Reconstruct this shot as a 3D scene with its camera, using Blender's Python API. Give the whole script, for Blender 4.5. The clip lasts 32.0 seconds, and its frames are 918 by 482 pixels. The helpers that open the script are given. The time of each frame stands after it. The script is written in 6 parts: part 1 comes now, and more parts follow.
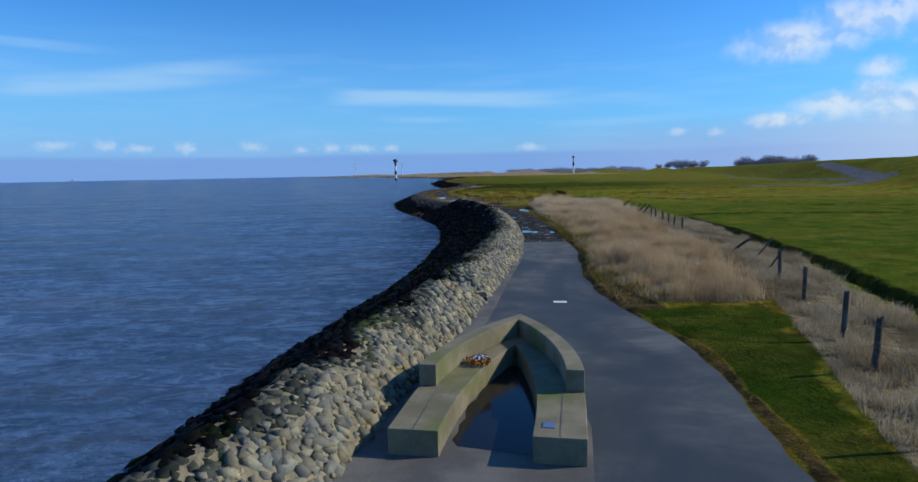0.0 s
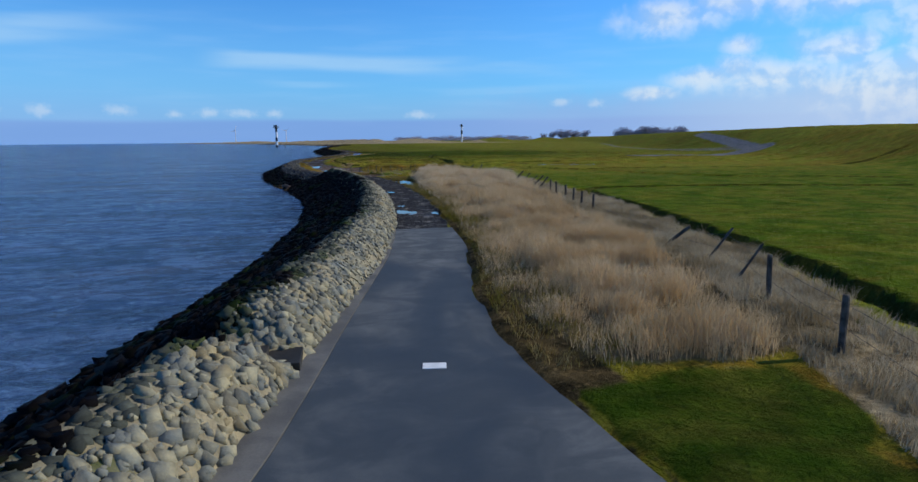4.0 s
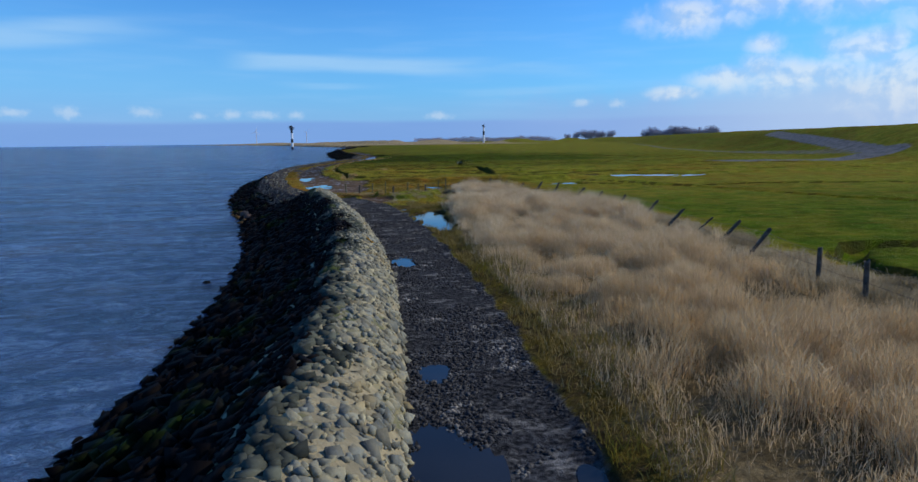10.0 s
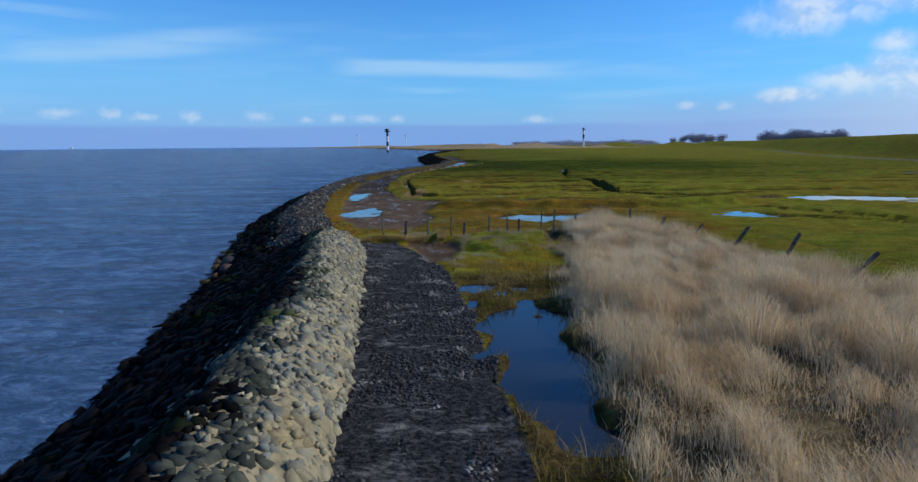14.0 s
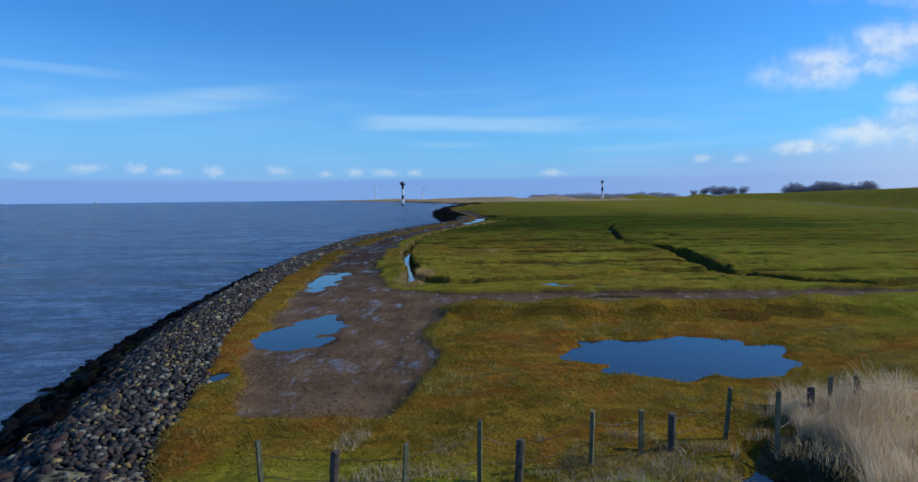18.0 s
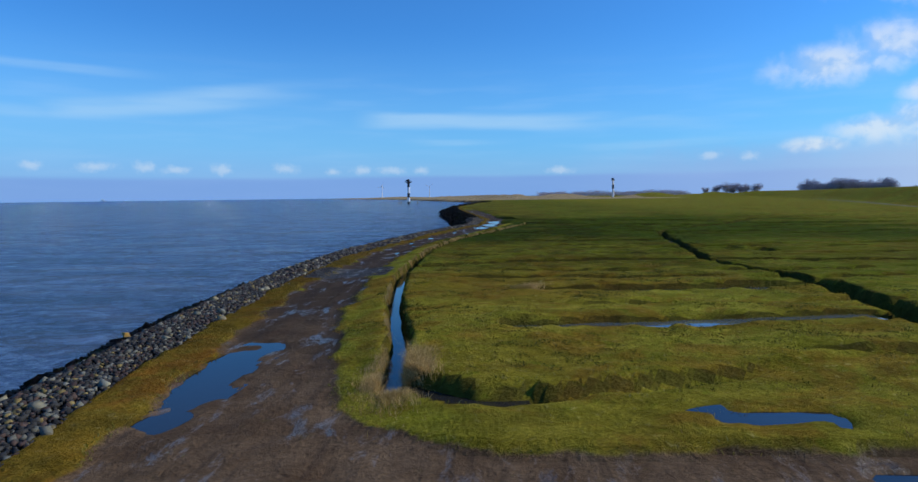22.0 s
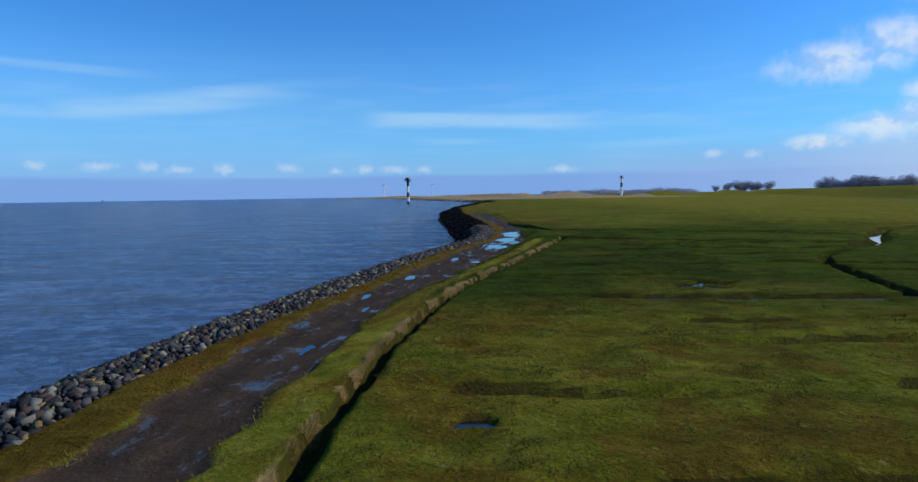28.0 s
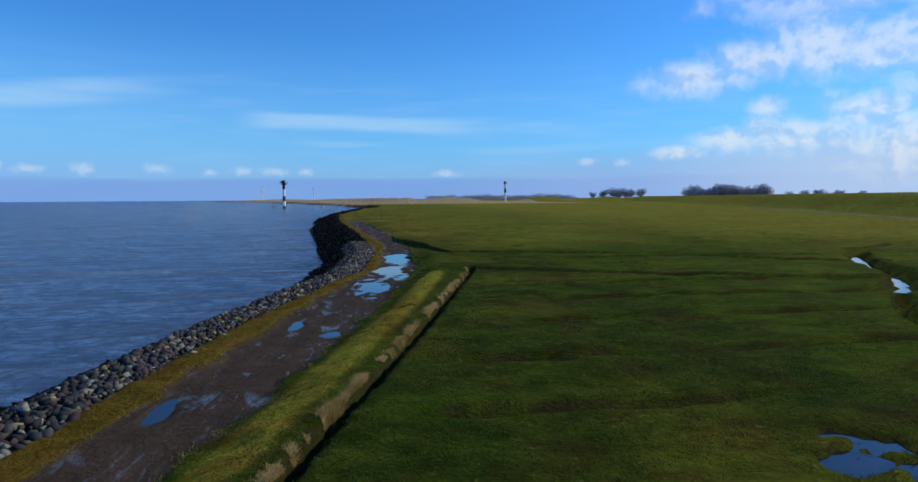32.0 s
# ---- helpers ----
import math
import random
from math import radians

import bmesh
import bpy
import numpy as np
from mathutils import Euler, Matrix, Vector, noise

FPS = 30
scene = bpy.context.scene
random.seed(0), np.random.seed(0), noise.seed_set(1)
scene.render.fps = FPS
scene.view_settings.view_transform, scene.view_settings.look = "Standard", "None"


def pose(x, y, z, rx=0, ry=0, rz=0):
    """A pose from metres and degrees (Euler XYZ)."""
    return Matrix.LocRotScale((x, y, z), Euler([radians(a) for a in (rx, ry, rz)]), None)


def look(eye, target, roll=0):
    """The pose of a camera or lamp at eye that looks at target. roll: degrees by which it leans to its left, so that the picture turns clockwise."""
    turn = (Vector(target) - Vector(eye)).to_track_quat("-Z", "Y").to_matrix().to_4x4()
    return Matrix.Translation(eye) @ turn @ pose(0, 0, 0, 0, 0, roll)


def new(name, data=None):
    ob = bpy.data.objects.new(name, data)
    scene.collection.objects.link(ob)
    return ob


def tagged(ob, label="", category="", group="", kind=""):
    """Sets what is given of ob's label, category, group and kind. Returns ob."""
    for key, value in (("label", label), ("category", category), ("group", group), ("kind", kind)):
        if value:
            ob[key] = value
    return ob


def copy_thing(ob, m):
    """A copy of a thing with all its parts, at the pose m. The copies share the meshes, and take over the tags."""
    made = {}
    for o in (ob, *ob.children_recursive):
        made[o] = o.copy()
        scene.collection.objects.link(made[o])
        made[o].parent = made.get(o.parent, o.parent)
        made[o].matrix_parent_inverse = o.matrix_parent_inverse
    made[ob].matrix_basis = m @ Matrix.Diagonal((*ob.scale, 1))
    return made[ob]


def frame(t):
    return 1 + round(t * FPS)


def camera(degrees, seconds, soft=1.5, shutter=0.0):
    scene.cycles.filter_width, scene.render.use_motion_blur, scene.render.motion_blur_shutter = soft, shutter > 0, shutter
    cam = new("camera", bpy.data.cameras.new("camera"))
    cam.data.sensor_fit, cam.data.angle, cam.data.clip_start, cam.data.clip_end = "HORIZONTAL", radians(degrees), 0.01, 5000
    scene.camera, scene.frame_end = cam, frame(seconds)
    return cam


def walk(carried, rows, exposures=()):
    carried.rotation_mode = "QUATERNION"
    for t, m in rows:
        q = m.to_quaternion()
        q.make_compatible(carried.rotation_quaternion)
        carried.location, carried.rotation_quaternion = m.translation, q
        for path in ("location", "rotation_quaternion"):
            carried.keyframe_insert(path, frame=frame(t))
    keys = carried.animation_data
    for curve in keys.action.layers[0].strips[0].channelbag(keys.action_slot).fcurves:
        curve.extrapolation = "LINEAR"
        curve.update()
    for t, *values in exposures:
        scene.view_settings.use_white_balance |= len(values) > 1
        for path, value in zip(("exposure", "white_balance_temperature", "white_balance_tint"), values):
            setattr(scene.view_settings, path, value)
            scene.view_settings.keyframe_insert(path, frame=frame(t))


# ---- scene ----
cam = camera(71.89, 32.0)
PATH = [
    (0, pose(-0.000, -0.000, 4.372, 83.870, 1.111, 0.000)),
    (0.5, pose(0.029, 1.447, 4.311, 83.874, 0.942, -1.044)),
    (1, pose(0.068, 2.651, 4.265, 83.779, 0.802, -5.416)),
    (1.5, pose(0.146, 3.592, 4.230, 83.739, 0.717, -9.100)),
    (2, pose(0.351, 4.430, 4.222, 83.688, 0.697, -10.173)),
    (2.5, pose(0.656, 5.379, 4.221, 81.914, 0.715, -10.754)),
    (4.5, pose(2.283, 11.653, 4.124, 80.833, 0.521, -8.811)),
    (5, pose(2.674, 13.715, 4.167, 80.902, 0.523, -5.416)),
    (5.5, pose(2.940, 15.896, 4.194, 80.993, 0.575, -2.222)),
    (6, pose(3.007, 18.140, 4.216, 81.107, 0.649, -1.008)),
    (6.5, pose(2.998, 20.572, 4.271, 81.039, 0.590, -0.350)),
    (7, pose(2.986, 23.141, 4.315, 81.016, 0.538, -1.527)),
    (7.5, pose(3.037, 25.907, 4.313, 81.019, 0.558, -1.681)),
    (8, pose(3.123, 28.600, 4.287, 81.067, 0.660, -3.351)),
    (8.5, pose(3.265, 31.216, 4.252, 81.026, 0.761, -6.173)),
    (9, pose(3.468, 33.763, 4.225, 81.012, 0.797, -7.323)),
    (9.5, pose(3.728, 36.342, 4.224, 80.984, 0.756, -7.900)),
    (10, pose(4.047, 38.816, 4.238, 80.979, 0.732, -8.147)),
    (10.5, pose(4.368, 41.376, 4.287, 80.966, 0.704, -8.414)),
    (11, pose(4.760, 43.991, 4.359, 80.903, 0.701, -8.664)),
    (11.5, pose(5.112, 46.718, 4.425, 80.839, 0.751, -7.189)),
    (12, pose(5.465, 49.562, 4.451, 80.952, 0.835, -5.888)),
    (12.5, pose(5.698, 52.326, 4.457, 81.083, 0.867, -4.839)),
    (13, pose(5.862, 55.032, 4.438, 81.169, 0.818, -2.971)),
    (13.5, pose(6.020, 57.610, 4.375, 81.264, 0.638, -0.501)),
    (14, pose(6.030, 60.181, 4.283, 81.375, 0.505, 0.531)),
    (14.5, pose(5.917, 62.894, 4.181, 81.438, 0.491, 1.197)),
    (16.5, pose(5.615, 73.156, 4.522, 83.987, 0.680, 2.004)),
    (17, pose(5.578, 75.557, 4.498, 84.720, 0.667, 2.038)),
    (17.5, pose(5.495, 77.889, 4.462, 85.381, 0.652, 1.992)),
    (18, pose(5.418, 80.154, 4.417, 86.131, 0.650, 2.025)),
    (18.5, pose(5.271, 82.387, 4.405, 86.300, 0.681, 2.032)),
    (19, pose(5.084, 84.557, 4.416, 86.330, 0.723, 2.102)),
    (19.5, pose(4.908, 86.767, 4.449, 86.248, 0.701, 2.365)),
    (20, pose(4.673, 89.017, 4.476, 86.148, 0.670, 2.358)),
    (20.5, pose(4.501, 91.198, 4.521, 86.112, 0.691, 2.469)),
    (21, pose(4.329, 93.562, 4.588, 86.041, 0.709, 2.549)),
    (21.5, pose(4.190, 95.803, 4.643, 85.999, 0.715, 2.524)),
    (22, pose(4.093, 98.061, 4.695, 85.933, 0.732, 2.645)),
    (22.5, pose(3.942, 100.419, 4.732, 85.910, 0.761, 2.618)),
    (23, pose(3.798, 102.894, 4.741, 85.932, 0.792, 2.731)),
    (23.5, pose(3.649, 105.455, 4.753, 85.892, 0.733, 2.741)),
    (24, pose(3.513, 107.851, 4.775, 85.898, 0.693, 2.686)),
    (24.5, pose(3.424, 110.241, 4.822, 85.858, 0.709, 2.707)),
    (25, pose(3.251, 112.678, 4.879, 85.775, 0.733, 2.684)),
    (25.5, pose(3.087, 115.148, 4.928, 85.783, 0.791, 2.790)),
    (27.5, pose(2.715, 127.607, 4.928, 85.800, 0.910, 2.904)),
    (28, pose(2.617, 130.240, 4.992, 85.835, 0.902, 2.896)),
    (28.5, pose(2.439, 132.798, 5.079, 85.780, 0.839, 2.924)),
    (29, pose(2.279, 135.363, 5.154, 85.735, 0.777, 2.357)),
    (29.5, pose(2.196, 137.974, 5.216, 85.695, 0.708, -0.029)),
    (30, pose(2.218, 140.565, 5.275, 85.657, 0.608, -2.940)),
    (30.5, pose(2.372, 143.139, 5.347, 85.629, 0.528, -5.295)),
    (31, pose(2.599, 145.864, 5.414, 85.652, 0.500, -6.694)),
    (31.5, pose(2.891, 148.722, 5.455, 85.629, 0.443, -7.245)),
    (32, pose(3.234, 151.572, 5.488, 86.106, 0.388, -7.525)),
]
walk(cam, PATH)

SUN_EL, SUN_AZ = radians(31), radians(84)          # elevation; azimuth clockwise from +y
SUN_WAY = Vector((math.sin(SUN_AZ) * math.cos(SUN_EL), math.cos(SUN_AZ) * math.cos(SUN_EL), math.sin(SUN_EL)))


# ---- node helpers ----
class Nodes:
    """Short hand for building one node tree."""

    def __init__(self, tree):
        self.t = tree

    def add(self, kind, **props):
        n = self.t.nodes.new(kind)
        for k, v in props.items():
            if k == "op":
                n.operation = v
            elif k == "blend":
                n.blend_type = v
            elif k == "dtype":
                n.data_type = v
            elif k == "attr":
                n.attribute_name = v
            elif k == "sky":
                n.sky_type = v
        return n

    def put(self, socket, value):
        if isinstance(value, bpy.types.NodeSocket):
            self.t.links.new(value, socket)
        elif isinstance(value, (tuple, list)):
            v = tuple(value)
            socket.default_value = v + (1.0,) if len(v) == 3 and socket.type == "RGBA" else v
        else:
            socket.default_value = value

    def math(self, op, a, b=0.0, c=None):
        n = self.add("ShaderNodeMath", op=op)
        self.put(n.inputs[0], a)
        self.put(n.inputs[1], b)
        if c is not None:
            self.put(n.inputs[2], c)
        return n.outputs[0]

    def ramp(self, value, lo, hi):
        """0 below lo, 1 above hi, smooth between."""
        n = self.add("ShaderNodeMapRange")
        n.interpolation_type = "SMOOTHSTEP"
        self.put(n.inputs[0], value)
        n.inputs[1].default_value, n.inputs[2].default_value = lo, hi
        n.inputs[3].default_value, n.inputs[4].default_value = 0.0, 1.0
        return n.outputs[0]

    def bump_at(self, value, centre, half):
        """1 at the centre, 0 beyond the half width."""
        d = self.math("ABSOLUTE", self.math("SUBTRACT", value, centre))
        return self.ramp(self.math("SUBTRACT", half, d), 0.0, half * 0.75)

    def mix(self, fac, a, b, blend="MIX"):
        n = self.add("ShaderNodeMix", dtype="RGBA", blend=blend)
        self.put(n.inputs[0], fac)
        self.put(n.inputs[6], a)
        self.put(n.inputs[7], b)
        return n.outputs[2]

    def noise(self, scale, detail=4.0, rough=0.55, vec=None, distort=0.0):
        n = self.add("ShaderNodeTexNoise")
        n.inputs["Scale"].default_value, n.inputs["Detail"].default_value = scale, detail
        n.inputs["Roughness"].default_value, n.inputs["Distortion"].default_value = rough, distort
        if vec is not None:
            self.put(n.inputs["Vector"], vec)
        return n.outputs["Fac"]

    def where(self, stretch=(1, 1, 1), turn=0.0):
        g = self.add("ShaderNodeNewGeometry")
        m = self.add("ShaderNodeMapping")
        self.put(m.inputs["Vector"], g.outputs["Position"])
        m.inputs["Scale"].default_value = stretch
        m.inputs["Rotation"].default_value = (0, 0, radians(turn))
        return m.outputs[0]

    def attribute(self, name):
        return self.add("ShaderNodeAttribute", attr=name).outputs["Fac"]

    def relief(self, height, strength=0.5, distance=0.02, normal=None):
        n = self.add("ShaderNodeBump")
        n.inputs["Strength"].default_value, n.inputs["Distance"].default_value = strength, distance
        self.put(n.inputs["Height"], height)
        if normal is not None:
            self.put(n.inputs["Normal"], normal)
        return n.outputs[0]


def material(name):
    m = bpy.data.materials.new(name)
    m.use_nodes = True
    n = Nodes(m.node_tree)
    return m, n, m.node_tree.nodes["Principled BSDF"]


# ---- world, sun, exposure ----
world = bpy.data.worlds.new("sky")
scene.world = world
world.use_nodes = True
wn = Nodes(world.node_tree)
bg = world.node_tree.nodes["Background"]
sky = wn.add("ShaderNodeTexSky", sky="NISHITA")
sky.sun_disc, sky.sun_elevation, sky.sun_rotation = False, SUN_EL, SUN_AZ
sky.air_density, sky.dust_density, sky.ozone_density, sky.altitude = 1.0, 0.4, 2.5, 10.0
tc = wn.add("ShaderNodeTexCoord").outputs["Generated"]
sep = wn.add("ShaderNodeSeparateXYZ")
wn.put(sep.inputs[0], tc)
az = wn.math("MULTIPLY", wn.math("ARCTAN2", sep.outputs[0], sep.outputs[1]), 57.2958)
el = wn.math("MULTIPLY", wn.math("ARCSINE", sep.outputs[2]), 57.2958)
flat = wn.add("ShaderNodeCombineXYZ")
wn.put(flat.inputs[0], wn.math("MULTIPLY", az, 0.1))
wn.put(flat.inputs[1], wn.math("MULTIPLY", el, 0.1))
stretched = wn.add("ShaderNodeCombineXYZ")
wn.put(stretched.inputs[0], wn.math("MULTIPLY", az, 0.06))
wn.put(stretched.inputs[1], wn.math("MULTIPLY", el, 0.5))
puff = wn.noise(3.0, 7.0, 0.6, flat.outputs[0])
wisp = wn.noise(2.0, 4.0, 0.45, stretched.outputs[0])
wisp_low = wn.noise(0.9, 3.0, 0.5, stretched.outputs[0])


def streak(a0, a1, e0, thick, tilt=0.0):
    """A thin high cloud from azimuth a0 to a1 at elevation e0."""
    e = wn.math("SUBTRACT", el, wn.math("MULTIPLY", wn.math("SUBTRACT", az, a0), tilt))
    e = wn.math("ADD", e, wn.math("MULTIPLY", wn.math("SUBTRACT", wisp_low, 0.5), thick * 1.2))
    across = wn.bump_at(e, e0, thick)
    along = wn.math("MULTIPLY", wn.ramp(az, a0 - 1.0, a0 + 3.0), wn.math("SUBTRACT", 1.0, wn.ramp(az, a0 + 0.55 * (a1 - a0), a1)))
    return wn.math("MULTIPLY", wn.math("MULTIPLY", across, along), wn.ramp(wisp, 0.05, 0.55))


# clear winter blue, paler towards the sea horizon, with a purple haze layer low down
colour = wn.mix(1.0, sky.outputs[0], (0.36, 1.0, 1.75), "MULTIPLY")
zenith = wn.ramp(el, 18.0, 62.0)
colour = wn.mix(wn.math("MULTIPLY", zenith, 0.6), colour, (0.35, 1.1, 3.0))
pale = wn.math("SUBTRACT", 1.0, wn.ramp(el, 1.0, 15.0))
pale = wn.math("MULTIPLY", pale, wn.math("SUBTRACT", 0.95, wn.math("MULTIPLY", wn.ramp(az, -32.0, 8.0), 0.4)))
colour = wn.mix(pale, colour, (2.15, 5.35, 9.3))
haze = wn.math("SUBTRACT", 1.0, wn.ramp(el, 0.5, 5.0))
colour = wn.mix(wn.math("MULTIPLY", haze, 0.7), colour, (2.6, 4.6, 8.2))
murk = wn.math("MULTIPLY", wn.math("SUBTRACT", 1.0, wn.ramp(wn.math("ADD", el, wn.math("MULTIPLY", wisp_low, 0.5)), 1.75, 2.25)), 0.85)
colour = wn.mix(murk, colour, (2.0, 3.75, 7.8))
lavender = wn.math("MULTIPLY", wn.math("SUBTRACT", 1.0, wn.ramp(wn.math("ADD", el, wn.math("MULTIPLY", wn.math("SUBTRACT", puff, 0.5), 3.0)), 2.0, 4.6)), wn.ramp(az, 2.0, 22.0))
colour = wn.mix(wn.math("MULTIPLY", lavender, 0.6), colour, (3.1, 4.7, 8.3))
veil = wn.math("MULTIPLY", wn.math("MULTIPLY", wn.ramp(wisp, 0.42, 0.8), wn.bump_at(el, 6.0, 7.0)), 0.1)
colour = wn.mix(veil, colour, (5.6, 7.8, 10.6))
thin = streak(-11.5, 15.0, 6.78, 0.95, -0.02)
thin = wn.math("MAXIMUM", thin, wn.math("MULTIPLY", streak(2.0, 22.0, 6.7, 0.7, -0.05), 0.45))
thin = wn.math("MAXIMUM", thin, wn.math("MULTIPLY", streak(-36.0, -14.0, 6.9, 1.25, 0.11), 0.85))
thin = wn.math("MAXIMUM", thin, wn.math("MULTIPLY", streak(-48.0, -30.0, 6.6, 0.8, 0.01), 0.4))
thin = wn.math("MAXIMUM", thin, wn.math("MULTIPLY", streak(-50.0, -25.0, 10.5, 0.5, -0.03), 0.55))
thin = wn.math("MAXIMUM", thin, wn.math("MULTIPLY", streak(-7.0, 1.0, 4.75, 0.4), 0.4))
thin = wn.math("MAXIMUM", thin, wn.math("MULTIPLY", streak(8.0, 24.0, 4.0, 0.5, 0.03), 0.3))
colour = wn.mix(wn.math("MULTIPLY", thin, 0.5), colour, (4.6, 7.1, 9.6))


def lobe(a, e, ra, re):
    """1 in the middle of a round cloud, 0 on its rim, negative outside."""
    u = wn.math("MULTIPLY_ADD", az, 1.0 / ra, -a / ra)
    v = wn.math("MULTIPLY_ADD", el, 1.0 / re, -e / re)
    return wn.math("SUBTRACT", 1.0, wn.math("SQRT", wn.math("MULTIPLY_ADD", u, u, wn.math("MULTIPLY", v, v))))


def mass(lobes):
    total = lobe(*lobes[0])
    for one in lobes[1:]:
        total = wn.math("MAXIMUM", total, lobe(*one))
    return total


def shifted(da, de):
    n = wn.add("ShaderNodeVectorMath", op="ADD")
    wn.put(n.inputs[0], flat.outputs[0])
    n.inputs[1].default_value = (da, de, 0.0)
    return n.outputs[0]


# small fair-weather puffs over the sea
row = mass([(-40.5, 2.6, 1.1, 0.42), (-36.5, 2.7, 0.9, 0.4), (-32.3, 2.65, 1.5, 0.42), (-28.8, 2.6, 1.0, 0.5), (-26.6, 2.4, 1.5, 0.36), (-23.1, 2.5, 1.0, 0.52), (-17.9, 2.5, 1.15, 0.52),
            (-13.9, 2.25, 0.8, 0.36), (-11.2, 2.4, 0.95, 0.4), (-8.8, 2.35, 1.6, 0.38), (-6.0, 2.3, 0.8, 0.4), (6.5, 2.2, 1.3, 0.4), (18.9, 3.1, 0.9, 0.4), (22.0, 2.95, 0.8, 0.4)])
fluff = wn.noise(11.0, 5.0, 0.6, flat.outputs[0])
row = wn.ramp(wn.math("ADD", row, wn.math("MULTIPLY", wn.math("SUBTRACT", fluff, 0.5), 2.2)), -0.25, 1.0)
colour = wn.mix(wn.math("MULTIPLY", row, 0.46), colour, (6.6, 7.8, 9.2))
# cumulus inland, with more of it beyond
heap = mass([(27.8, 9.7, 3.9, 1.25), (32.0, 10.8, 3.0, 1.6), (36.9, 11.8, 3.6, 2.3), (41.5, 10.9, 4.2, 2.2), (39.0, 15.0, 8.0, 1.3), (33.2, 7.2, 1.1, 0.75), (31.0, 4.8, 3.0, 0.85), (33.0, 5.3, 1.5, 1.1),
             (36.2, 4.7, 4.2, 1.25), (40.0, 6.5, 3.2, 1.3), (44.0, 4.2, 5.5, 2.4), (49.0, 8.5, 6.0, 4.0), (26.6, 3.7, 1.7, 0.5), (62.0, 9.0, 16.0, 7.0)])
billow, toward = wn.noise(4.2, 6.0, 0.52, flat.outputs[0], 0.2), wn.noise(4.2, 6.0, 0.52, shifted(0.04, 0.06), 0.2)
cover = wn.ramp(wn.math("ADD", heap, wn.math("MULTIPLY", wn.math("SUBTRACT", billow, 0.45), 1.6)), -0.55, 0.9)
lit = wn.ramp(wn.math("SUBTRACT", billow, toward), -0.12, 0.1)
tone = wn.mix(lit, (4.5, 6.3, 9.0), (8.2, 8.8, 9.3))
low_veil = wn.math("MULTIPLY", wn.math("SUBTRACT", 1.0, wn.ramp(el, 2.5, 6.0)), wn.ramp(az, 20.0, 40.0))
colour = wn.mix(wn.math("MULTIPLY", low_veil, 0.75), colour, (4.9, 6.5, 9.0))
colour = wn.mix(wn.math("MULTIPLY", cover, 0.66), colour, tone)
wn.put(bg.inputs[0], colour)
bg.inputs[1].default_value = 0.096

sun = new("sun", bpy.data.lights.new("sun", "SUN"))
sun.data.energy, sun.data.angle, sun.data.color = 3.4, radians(0.6), (1.0, 0.91, 0.75)
sun.matrix_world = look((60, 0, 60), Vector((60, 0, 60)) - SUN_WAY)
scene.view_settings.exposure = 0.0


# ---- plan: lines of the shore, given as x along y ----
def along(*pairs):
    ys, xs = np.array(pairs[0::2], float), np.array(pairs[1::2], float)

    def curve(y):
        base = np.interp(y, ys, xs)
        return (base + np.interp(y - 1.5, ys, xs) + np.interp(y + 1.5, ys, xs)) / 3
    return curve


# foot of the stone bank on the land side
foot_x = along(-60, -6, 0, -3.6, 8.7, -1.9, 12.5, -1.1, 20, 0.6, 25.6, 1.7, 32, 3.0, 41, 4.1, 51.5, 4.65, 58, 4.7, 65, 4.4, 72, 3.8, 79, 2.8,
               85, 2.0, 87.5, 1.6, 90, -0.4, 95, -1.4, 101, -3.4, 111, -5.2, 122, -6.5, 131, -7.2, 142, -7.4, 149, -7.1, 155, -6.6, 165, -5.1,
               172, -4.0, 180, -2.7, 188, -0.8, 201, 2.2, 217, 3.1, 250, 0.4, 300, -5, 370, -10, 480, -4, 560, 6, 640, -2, 800, -30, 1500, -190, 3000, -700)
water_x = along(-60, -12, 12, -7.1, 19, -6.4, 25, -5.3, 33, -3.8, 43, -2.5, 55, -1.7, 64, -1.8, 73, -2.6, 88, -5.5, 98, -8.2, 108, -10.5, 122, -12.2,
                131, -13.4, 150, -13.2, 165, -11.2, 174, -9.3, 185, -7.1, 194, -4.9, 208, -3.0, 224, -2.6, 265, -8, 300, -12.5, 370, -16, 480, -10,
                560, -1, 640, -8, 800, -36, 1500, -200, 3000, -720)
road_r = along(-60, 1.5, 0, 4.2, 8.4, 4.9, 11.4, 5.3, 14.8, 5.75, 18.2, 5.3, 20.8, 4.9, 25.5, 5.05, 30, 5.75, 34, 6.35, 39, 6.65, 48.7, 7.1, 55, 7.3,
               62, 7.15, 67.7, 6.9, 73.5, 6.5, 81, 5.6, 85, 4.6, 88, 2.6)
reed_l = along(18, 6.3, 26, 5.6, 29, 5.9, 34, 6.7, 41, 7.2, 51, 7.9, 57, 7.7, 64, 7.8, 68, 8.1, 75, 8.4, 82, 9.1, 88, 10.2, 94, 10.6)
fence_x = along(-20, 1.0, 0, 5.0, 9, 7.3, 15, 9.3, 19.4, 10.8, 22, 11.5, 25.5, 12.5, 28.4, 13.2, 35, 14.0, 42.5, 14.7, 51, 16.2, 57, 16.8, 66, 17.4,
                70, 17.8, 75, 17.5, 79, 16.8, 83, 15.9, 87, 14.9, 93, 14.2)
